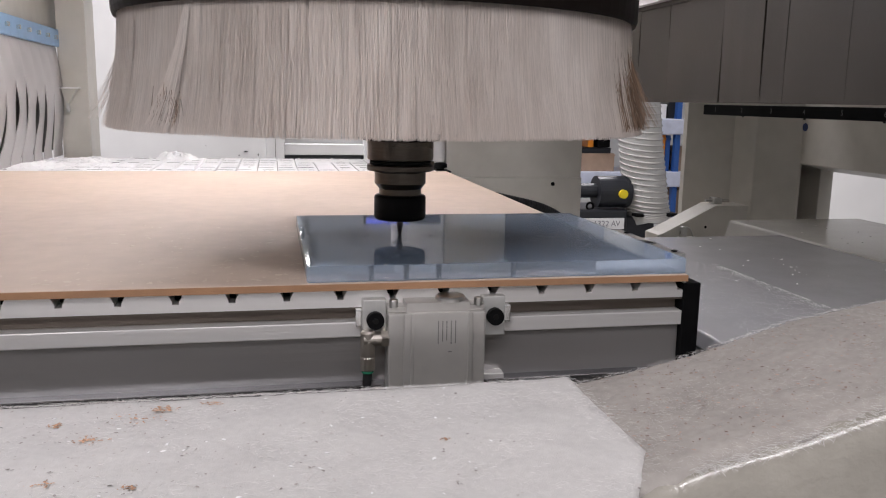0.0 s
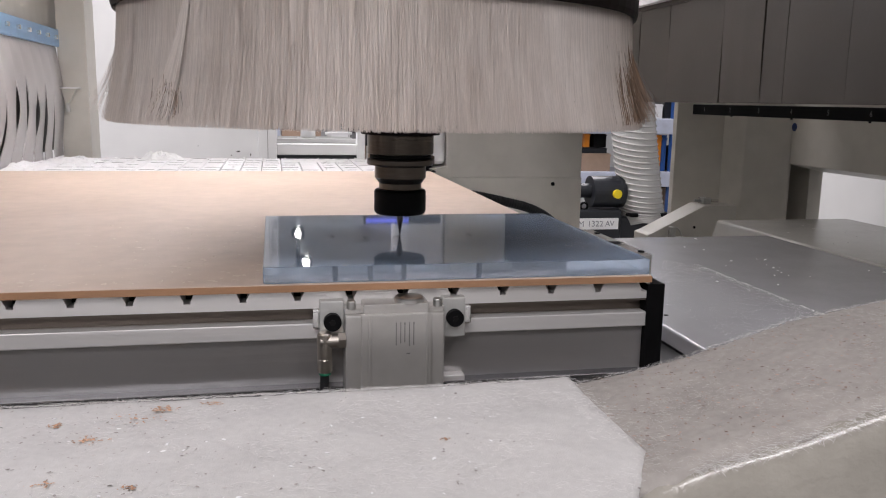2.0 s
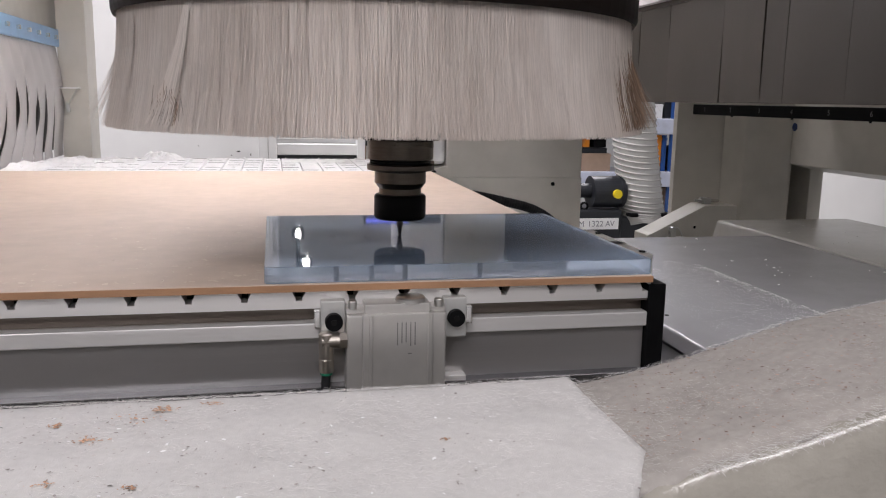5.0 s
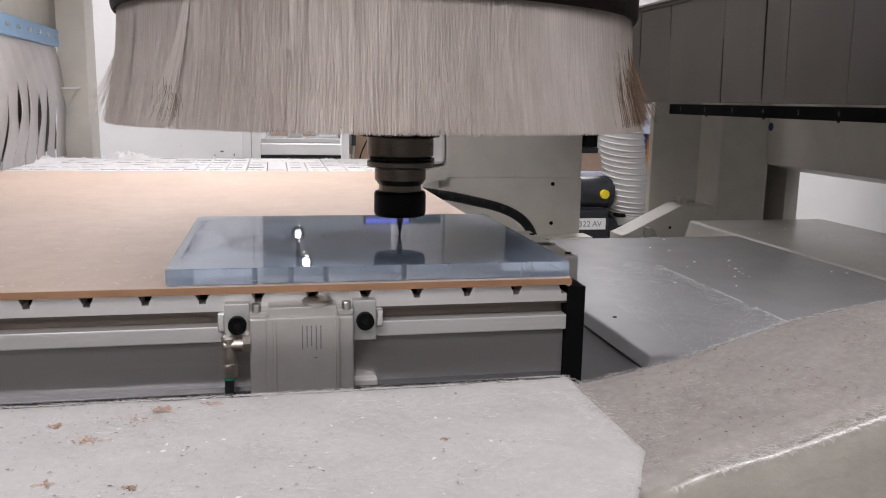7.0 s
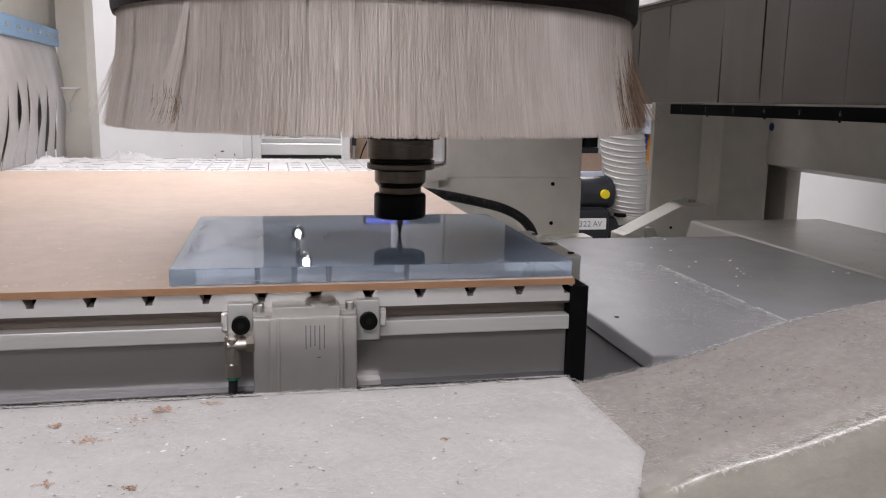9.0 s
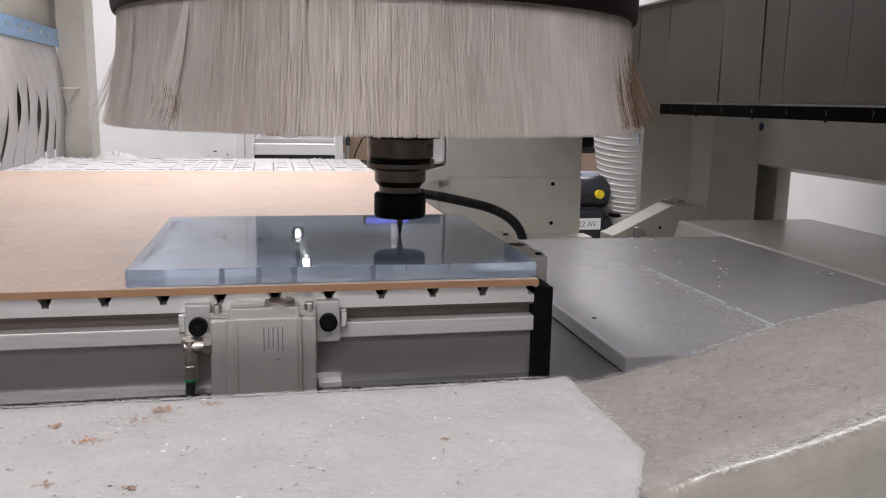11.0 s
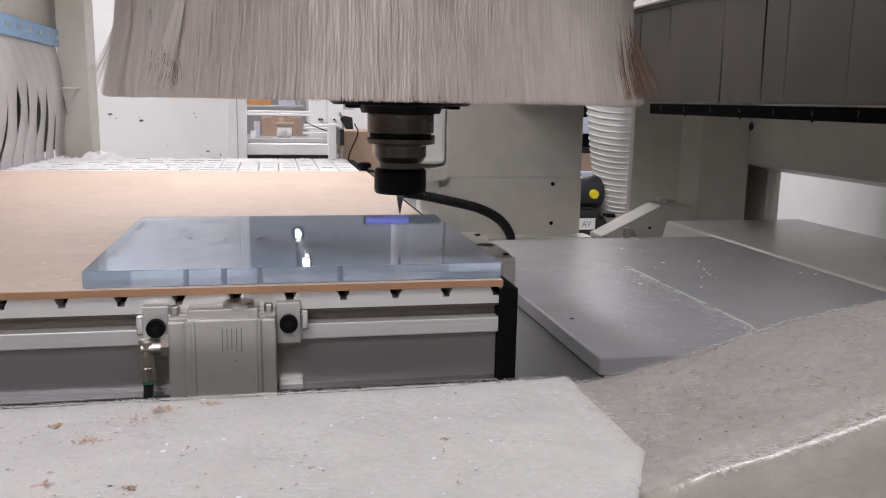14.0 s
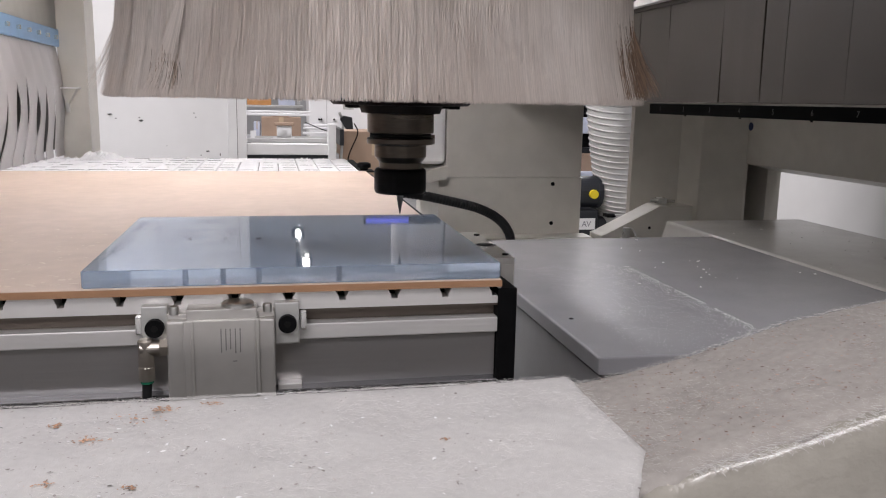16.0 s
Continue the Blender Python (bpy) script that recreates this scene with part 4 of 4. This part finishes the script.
part("crumb_scatter", flakes(520, lambda r: Vector((r.uniform(-0.25, 0.22) if r.random() < 0.4 else r.gauss(-0.12, 0.06), r.uniform(0.43, 0.625), 0.8363)), 0.0004, 0.0017, ra, 0.2), "grey_crumb", mat_a, kind="stuff")
part("chip_scatter", flakes(110, lambda r: Vector((r.uniform(-0.25, 0.22), r.uniform(0.41, 0.63), 0.8358)), 0.0004, 0.0024, ra, 0.3), "dust", mat_a, kind="stuff")

# ---------------------------------------------------------------- milling head
SX, SY = 0.1199, 0.789
BX, BY = 0.0985, 0.7795
head = thing("milling_head", (SX, SY, 0.915), "milling head with a round bristle skirt and collet chuck", "milling head", rides=HEAD)
part("hood_ring", lathe(BX, BY, [(0.18, 1.131), (0.2265, 1.131), (0.2300, 1.1295), (0.2315, 1.134), (0.2320, 1.175), (0.2295, 1.18), (0.18, 1.18)], 96), "ring", head)
# unseen lid above the ring, added for its shadow and reflection
part("shadow_lid", lathe(BX, BY, [(0.224, 1.179), (0.224, 1.20), (0.12, 1.21), (0.12, 1.45)], 64), "ring", head)
for a in (-172, -128, -84, -40):
    t = math.radians(a)
    c = Vector((BX + 0.2355 * math.cos(t), BY + 0.2355 * math.sin(t), 1.150))
    part("ring_screw", rod(c - Vector((math.cos(t), math.sin(t), 0)) * 0.002, c + Vector((math.cos(t), math.sin(t), 0)) * 0.003, 0.0045, 12), "black", head)


def bristle_mesh(specs):
    """Thin three-sided bristles; each spec is angle, top radius, foot radius, lean along the rim, top z, foot z, width."""
    verts, faces = [], []
    for ang, r0, r1, lean, z0, z1, w in specs:
        n0 = len(verts)
        for k in (0.0, 0.35, 0.7, 1.0):
            r = 0.957 * (r0 + (r1 - r0) * (0.35 * k + 0.65 * k * k))
            a = ang + lean * k * (0.7 + 0.3 * k)
            c, s = math.cos(a), math.sin(a)
            x, y, z = BX + r * c, BY + r * s, z0 + (z1 - z0) * k
            ww = w * (1 - 0.35 * k)
            verts += [(x + s * ww, y - c * ww, z), (x - s * ww, y + c * ww, z), (x + c * ww, y + s * ww, z)]
        for q in (0, 1, 2):
            b = n0 + 3 * q
            faces += [(b, b + 1, b + 4, b + 3), (b + 1, b + 2, b + 5, b + 4), (b + 2, b, b + 3, b + 5)]
    me = bpy.data.meshes.new("bristles")
    me.from_pydata(verts, [], faces)
    bm = bmesh.new()
    bm.from_mesh(me)
    return bm


rs = random.Random(11)
specs = []
SLITS = [(-2.33, 0.003), (-1.91, 0.005), (-2.12, 0.002), (-1.505, 0.002)]
for layer, (r0, r1, n) in enumerate(((0.2345, 0.2475, 12500), (0.2332, 0.2458, 12000), (0.2320, 0.2445, 9500))):
    for i in range(n):
        a = 2 * math.pi * (i + rs.random()) / n - math.pi
        if layer < 1 and any(abs(a - c) < w for c, w in SLITS):
            continue
        big = noise.noise(Vector((math.cos(a) * 9, math.sin(a) * 9, layer)))
        mid = noise.noise(Vector((math.cos(a) * 40, math.sin(a) * 40, layer + 5)))
        lean = 0.024 * big + 0.016 * mid + rs.gauss(0, 0.007)
        if rs.random() < 0.03:
            lean += rs.gauss(0, 0.035)
        foot = r1 + 0.005 * mid + rs.gauss(0, 0.0018)
        specs.append((a, r0 + rs.gauss(0, 0.0008), foot, lean, 1.133, 1.0385 + 0.0012 * mid + rs.uniform(-0.0012, 0.0022), rs.uniform(0.0001, 0.0002)))
# a splayed tuft and stray bristles
for i in range(70):
    specs.append((-2.325 + rs.gauss(0, 0.006), 0.2362, 0.2495 + rs.random() * 0.003, -0.03 - 0.12 * rs.random(), 1.131, 1.043 + rs.uniform(-0.002, 0.004), 0.0004))
for i in range(26):
    specs.append((-2.98 + rs.gauss(0, 0.03), 0.232, 0.252 + rs.random() * 0.012, rs.gauss(-0.03, 0.03), 1.12, 1.046 + rs.uniform(-0.003, 0.01), 0.0003))
for i in range(60):
    specs.append((rs.uniform(-2.9, -0.4), 0.2315, 0.248, rs.gauss(0, 0.09), 1.134, 1.045 + rs.uniform(-0.002, 0.004), 0.0003))
part("bristles", bristle_mesh(specs), "bristle", head, "beige grey nylon bristles", kind="stuff")
specs = []
for i in range(260):
    u = rs.random()
    specs.append((-0.70 + 0.28 * u + rs.gauss(0, 0.05), 0.2345, 0.2495 + 0.02 * u * rs.random(), rs.gauss(0.02, 0.05), 1.118, 1.042 + rs.uniform(0, 0.018) * u, rs.uniform(0.0002, 0.0004)))
for i in range(75):
    a = -2.385 + rs.gauss(0, 0.03)
    specs.append((a, 0.2465, 0.2492, rs.gauss(-0.01, 0.012), 1.060 + rs.gauss(0, 0.006), 1.043 + rs.uniform(0, 0.008), 0.00022))
part("stained_bristles", bristle_mesh(specs), "bristle_brown", head, "brown stained bristles", kind="stuff")
bm = bmesh.new()
rings = []
for r, z in ((0.2200, 1.136), (0.2225, 1.09), (0.2310, 1.0425)):
    rings.append([bm.verts.new((BX + r * math.cos(2 * math.pi * i / 96), BY + r * math.sin(2 * math.pi * i / 96), z)) for i in range(96)])
for a, b in zip(rings, rings[1:]):
    for i in range(96):
        bm.faces.new((a[i], a[(i + 1) % 96], b[(i + 1) % 96], b[i]))
part("bristle_core", bm, "bristle_core", head, "dense inner bristles", kind="stuff", smooth=True)


def zz(y):
    return Z_PLATE + (450 - y) * 0.000551


part("spindle_nose", lathe(SX, SY, [(0.068, 1.20), (0.068, 1.0375), (0.064, 1.034), (0.040, 1.0335), (0.0375, 1.0265), (0.030, 1.0262)]), "ring", head)
for a in (20, 150, 205, 335):
    t = math.radians(a)
    part("nose_screw", lathe(SX + 0.052 * math.cos(t), SY + 0.052 * math.sin(t), [(0.006, 1.036), (0.006, 1.0315), (0.005, 1.031)], 14), "black", head)
holder = part("tool_holder", lathe(SX, SY, [(0.02, 1.0264), (0.0314, 1.0264), (0.0318, 1.0255), (0.0318, zz(279.5)), (0.0312, zz(281)), (0.0292, zz(281.6)), (0.0292, zz(289)), (0.0318, zz(289.6)),
     (0.0322, zz(291)), (0.0322, zz(298)), (0.0316, zz(300)), (0.0255, zz(301)), (0.0248, zz(303)), (0.0248, zz(322)), (0.0215, zz(330)), (0.0205, zz(332)), (0.0205, zz(347))], 64), "bronze", head)
part("groove_band", lathe(SX, SY, [(0.0294, zz(281.8)), (0.0294, zz(288.8))], 64), "black_nut", holder, "black gripping groove", smooth=True)
part("drive_key", box(SX + 0.021, SX + 0.0325, SY - 0.006, SY + 0.006, zz(300), zz(284), 0.0008), "bronze", holder)
part("collet_nut", lathe(SX, SY, [(0.0205, zz(342)), (0.0236, zz(343)), (0.0246, zz(345)), (0.0251, zz(348)), (0.0251, zz(380)), (0.0246, zz(383)), (0.0232, zz(386)), (0.006, zz(387))], 64), "black_nut", head, "black collet nut")
part("cutter", lathe(SX, SY, [(0.0032, zz(385)), (0.0032, zz(397)), (0.0026, zz(402)), (0.0014, zz(414)), (0.0004, zz(423))], 14), "carbide", head, "slim engraving cutter")

# the head is drawn at a smaller gauge: bring it to its true size and seat
for ob in head.children_recursive:
    ob.data.transform(Matrix.Scale(1.15, 4))
HEAD[0] = (head, Vector((0.1379, 0.9074, 0.8925)))

# ---------------------------------------------------------------- workshop beyond
part_wall = thing("white_partition", (-0.4, 4.45, 0.0), "white sheet partition with dark scuff marks", "partition")
part("sheet", box(-2.4, -0.037, 4.42, 4.48, 0.0, 2.6, 0.004), "white", part_wall)
post = part("post", box(-0.037, 0.057, 4.40, 4.50, 0.0, 2.6, 0.004), "white", part_wall)
part("joint", box(0.009, 0.0125, 4.3985, 4.402, 0.0, 2.6), "groove", post)
rw = random.Random(9)
for mx, mz, s, w in ((-0.668, 0.965, 0.014, 0.004), (-0.64, 0.945, 0.004, 0.003), (-0.52, 0.935, 0.012, 0.006), (-0.528, 0.95, 0.004, 0.003), (-0.262, 0.976, 0.004, 0.003), (-0.20, 0.783, 0.011, 0.004), (-0.235, 0.763, 0.004, 0.003), (-0.138, 0.766, 0.003, 0.008), (-0.40, 0.81, 0.003, 0.002), (-0.255, 0.955, 0.003, 0.003)):
    mx += 0.06
    part("scuff", prism([(mx - s, mz), (mx - s * 0.2, mz - w), (mx + s, mz - w * 0.4), (mx + s * 0.5, mz + w), (mx - s * 0.5, mz + w * 0.6)], "y", 4.4185, 4.4205), "print", part_wall)

stand = thing("roller_stand", (0.3, 4.6, 0.0), "white painted roller conveyor frame behind the table", "conveyor")
part("front_rail", box(0.057, 0.475, 4.42, 4.47, 0.766, 0.823, 0.004), "white", stand)
part("post", box(0.475, 0.516, 4.40, 4.48, 0.0, 0.93, 0.004), "white", stand)
part("toe_board", box(0.057, 0.475, 4.43, 4.46, 0.70, 0.764, 0.002), "dark_grey", stand)
for i in range(7):
    part("roller", rod((0.07, 4.95 + 0.16 * i, 0.775), (0.56, 4.95 + 0.16 * i, 0.775), 0.022, 14), "steel_soft", stand)
part("inner_rail", box(0.05, 0.53, 4.70, 4.75, 0.815, 0.838, 0.004), "white", stand)
part("side_rail", box(0.575, 0.60, 4.9, 6.3, 0.79, 0.885, 0.003), "dark_grey", stand)
for y, z in ((5.36, 0.972), (5.46, 0.953)):
    part("top_bar", box(0.02, 0.425, y, y + 0.04, z - 0.008, z + 0.008, 0.004), "white", stand)
for y, z in ((5.55, 0.885), (5.65, 0.862), (5.75, 0.824)):
    part("cross_bar", box(0.39, 0.575, y, y + 0.04, z - 0.008, z + 0.008, 0.004), "white", stand)
part("guide_line", tube([(0.40, 5.52, 0.905), (0.50, 5.52, 0.862), (0.575, 5.52, 0.84)], 0.003, 6), "black", stand)
part("far_leg", box(0.58, 0.62, 6.2, 6.25, 0.0, 0.82), "white", stand)
part("far_leg", box(0.03, 0.07, 6.2, 6.25, 0.0, 0.82), "white", stand)
part("under_frame", box(0.06, 0.57, 4.9, 6.2, 0.70, 0.74), "wall", stand)
cabinet = thing("switch_cabinet", (0.75, 5.95, 0.0), "pale grey machine cabinet with black knobs", "cabinet")
part("body", box(0.44, 1.1, 5.95, 6.4, 0.0, 1.35, 0.01), "white", cabinet)
for kx in (0.512, 0.528, 0.618):
    part("knob", rod((kx, 5.935, 0.915), (kx, 5.951, 0.915), 0.007, 12), "black", cabinet)
part("door_seam", box(0.565, 0.568, 5.9485, 5.951, 0.1, 1.3), "groove", cabinet)


def carton(cx, cy, z, sx, sy, sz, group="cartons", mat="card", label="brown cardboard carton with taped flaps"):
    c = thing("carton", (cx, cy, z), label, "carton", group=group)
    part("body", box(cx - sx / 2, cx + sx / 2, cy - sy / 2, cy + sy / 2, z, z + sz, 0.004), mat, c)
    part("tape", box(cx - sx * 0.06, cx + sx * 0.06, cy - sy / 2 - 0.0015, cy + sy / 2 + 0.0015, z + sz * 0.55, z + sz + 0.0015), "tape", c, "pale packing tape")
    return c


def trestle(x0, x1, y0, y1, h, label="plain grey steel packing table"):
    t = thing("packing_table", ((x0 + x1) / 2, (y0 + y1) / 2, 0), label, "table")
    part("top", box(x0, x1, y0, y1, h - 0.03, h, 0.004), "wall", t)
    for x in (x0 + 0.03, x1 - 0.07):
        for y in (y0 + 0.03, y1 - 0.07):
            part("leg", box(x, x + 0.04, y, y + 0.04, 0, h - 0.03), "steel_soft", t)


trestle(-0.3, 0.42, 6.5, 7.2, 0.75)
carton(0.255, 6.7, 0.75, 0.30, 0.3, 0.16)
carton(0.25, 6.65, 0.911, 0.13, 0.2, 0.045, label="small brown carton on top of another")
carton(0.07, 6.75, 0.75, 0.05, 0.3, 0.12, mat="wrapped", label="narrow carton wrapped in clear film")
shelf = thing("wall_shelf", (0.0, 7.3, 0.0), "grey steel shelf behind the packing table", "shelf")
part("board", box(-0.4, 0.45, 7.25, 7.65, 0.975, 0.995, 0.003), "steel_soft", shelf)
for sx in (-0.38, 0.40):
    part("upright", box(sx, sx + 0.03, 7.40, 7.43, 0.0, 1.8), "steel_soft", shelf)
carton(0.08, 7.4, 0.995, 0.20, 0.25, 0.12, mat="orange_card", label="orange brown carton on the shelf")
carton(0.31, 7.4, 0.995, 0.14, 0.25, 0.10, mat="wrapped", label="film-wrapped carton on the shelf")
fixture = thing("white_fixture", (0.25, 5.5, 0.797), "white plastic fixture standing on the rollers", "fixture")
part("base", box(0.19, 0.33, 5.45, 5.55, 0.797, 0.808, 0.003), "white", fixture)
part("body", box(0.215, 0.31, 5.47, 5.53, 0.808, 0.885, 0.008), "white", fixture)
part("arm", box(0.20, 0.325, 5.46, 5.50, 0.883, 0.905, 0.006), "card", fixture)
part("label_card", prism([(0.235, 0.80), (0.272, 0.80), (0.282, 0.855), (0.248, 0.855)], "y", 5.444, 5.449), "white", fixture)
trestle(0.56, 1.5, 4.95, 5.7, 0.55)
carton(0.80, 5.2, 0.55, 0.42, 0.4, 0.32)
carton(1.26, 5.25, 0.55, 0.40, 0.4, 0.40)
tablet = thing("desk_screen", (0.60, 4.95, 0.93), "small dark screen on a grey stand beside the conveyor", "screen")
part("panel", bevelled(prism([(0.575, 0.945), (0.612, 0.885), (0.655, 0.885), (0.648, 0.955), (0.60, 0.965)], "y", 4.90, 4.93), 0.006), "dark_grey", tablet)
part("power_lead", tube(curve([(0.66, 4.90, 0.92), (0.68, 4.90, 0.86), (0.63, 4.90, 0.74), (0.61, 4.90, 0.62)], 6), 0.004, 6), "black", tablet, "dark hanging lead")
part("stalk", tube(curve([(0.575, 4.93, 0.98), (0.59, 4.94, 0.95), (0.60, 4.95, 0.93), (0.58, 4.95, 0.60)], 6), 0.008, 10), "steel_soft", tablet)
part("bracket", box(0.60, 0.66, 4.91, 4.96, 1.0, 1.03, 0.004), "steel_soft", tablet)
part("foot", box(0.54, 0.62, 4.90, 5.0, 0.0, 0.60, 0.01), "wall", tablet)

# extraction hose, motor and rack
hose = thing("extraction_hose", (2.24, 4.75, 0.3), "clear spiral extraction hose hanging to the blower", "hose")
line = curve([(2.185, 4.85, 1.7), (2.20, 4.82, 1.2), (2.225, 4.8, 0.9), (2.265, 4.8, 0.65), (2.305, 4.8, 0.42), (2.325, 4.8, 0.36)], 14)
part("sleeve", tube(line, 0.134, 28), "hose", hose, smooth=True)
bm = bmesh.new()
total = len(line) - 1
helix = []
for i in range(70 * 14):
    s = i / (70 * 14 - 1) * total
    k = min(int(s), total - 1)
    c = line[k].lerp(line[k + 1], s - k)
    t = 2 * math.pi * i / 28
    helix.append(c + Vector((math.cos(t) * 0.137, math.sin(t) * 0.137, 0.018 * math.sin(t))))
part("spiral", tube(helix, 0.0062, 6, bm), "hose_rib", hose, "milky plastic spiral", smooth=True)
blower = thing("blower", (2.05, 4.8, 0.0), "dark grey blower with drum motor and yellow cap", "blower")
part("housing", bevelled(box(1.5, 2.14, 4.71, 5.1, 0.0, 0.42), 0.02, 3), "dark_grey", blower)
part("shoulder", bevelled(box(2.13, 2.34, 4.74, 5.1, 0.0, 0.375), 0.03, 3), "dark_grey", blower)
part("outlet_cap", bevelled(box(2.18, 2.46, 4.68, 5.0, 0.375, 0.40), 0.01), "black", blower)
drum = part("motor_drum", rod((1.955, 4.8, 0.523), (2.165, 4.8, 0.523), 0.098, 36), "dark_grey", blower)
part("drum_rim", rod((2.135, 4.8, 0.523), (2.155, 4.8, 0.523), 0.102, 36), "dark_grey", drum)
part("drum_neck", rod((1.80, 4.8, 0.53), (1.96, 4.8, 0.53), 0.045, 24), "dark_grey", drum)
part("yellow_cap", rod((2.093, 4.68, 0.519), (2.093, 4.72, 0.519), 0.027, 20), "yellow", drum, "yellow round cap")
part("eye_bolt", tube([Vector((1.90 + 0.022 * math.cos(a), 4.74, 0.44 + 0.022 * math.sin(a))) for a in [i * 0.5236 for i in range(13)]], 0.007, 8), "black", blower)
sign = part("name_plate", box(1.70, 2.115, 4.703, 4.709, 0.300, 0.369, 0.001), "white", blower, "white machine label")
FACE_SOUTH = Matrix(((1, 0, 0, 0), (0, 0, -1, 0), (0, 1, 0, 0), (0, 0, 0, 1)))
for ch, cx in (("M", 1.872), ("1", 1.925), ("3", 1.951), ("2", 1.977), ("2", 2.003), ("A", 2.044), ("V", 2.073)):
    writing(ch, 0.05, Matrix.Translation((cx, 4.7015, 0.334)) @ FACE_SOUTH, "pen", sign, "letter")

rack = thing("storage_rack", (3.2, 7.1, 0.0), "blue steel storage rack with wrapped white shelves", "storage rack")
for px_ in (2.35, 3.60):
    for py in (7.0, 7.55):
        part("upright", box(px_, px_ + 0.05, py, py + 0.05, 0, 2.2, 0.003), "blue", rack)
for z in (0.315, 0.795, 1.35):
    part("shelf", box(2.33, 4.4, 6.98, 7.6, z, z + 0.14, 0.01), "wrapped", rack, "film wrapped shelf board")
part("upright", box(4.3, 4.35, 7.0, 7.05, 0, 2.2, 0.003), "blue", rack)


def crate(x0, x1, z0, h, mat, label, cat="crate", depth=0.4):
    c = thing("storage_box", ((x0 + x1) / 2, 7.2, z0), label, cat, group="boxes on the rack")
    part("body", box(x0, x1, 7.05, 7.05 + depth, z0, z0 + h, 0.006), mat, c)
    part("rim", box(x0 - 0.004, x1 + 0.004, 7.046, 7.054 + depth, z0 + h * 0.86, z0 + h * 0.93), mat, c)


crate(2.66, 3.04, 0.455, 0.16, "card", "low brown cardboard tray on the rack")
crate(2.70, 3.0, 0.617, 0.05, "dark_grey", "flat dark tray on the rack")
crate(2.78, 2.83, 0.67, 0.12, "orange", "orange storage tube on the rack")
crate(2.87, 2.99, 0.67, 0.12, "black", "black storage bin on the rack")
crate(3.30, 3.36, 0.455, 0.22, "orange", "narrow orange storage box on the rack")
crate(3.38, 3.47, 0.455, 0.33, "blue", "narrow blue storage box on the rack")
crate(3.475, 3.53, 0.455, 0.33, "orange", "tall orange folder on the rack")
crate(3.535, 3.58, 0.455, 0.33, "blue", "tall blue folder on the rack")
crate(3.66, 3.85, 0.455, 0.22, "card", "brown cardboard box on the rack")
crate(3.10, 3.28, 0.935, 0.12, "blue", "blue storage bin on the rack")
crate(2.70, 2.95, 0.935, 0.10, "black", "black storage case on the rack")
crate(3.38, 3.52, 0.935, 0.13, "white", "white plastic canister on the rack")
crate(3.54, 3.62, 0.935, 0.16, "dark_grey", "dark grey canister on the rack")
crate(3.66, 3.9, 0.0, 0.28, "card", "brown cardboard box under the rack")


def motions():
    for ob, base in GANTRY:
        walk(ob, [(t, Matrix.Translation(base + Vector((x, 0, 0)))) for t, x in TRAVEL])
    times = sorted({t for t, _ in TRAVEL} | {t for t, _ in LIFT})
    for ob, base in HEAD:
        walk(ob, [(t, Matrix.Translation(base + Vector((along(TRAVEL, t), 0, along(LIFT, t))))) for t in times])
    for ob, at, rows in SWING:
        walk(ob, [(t, Matrix.Translation(at) @ pose(0, 0, 0, 0, a, 0)) for t, a in rows])


motions()
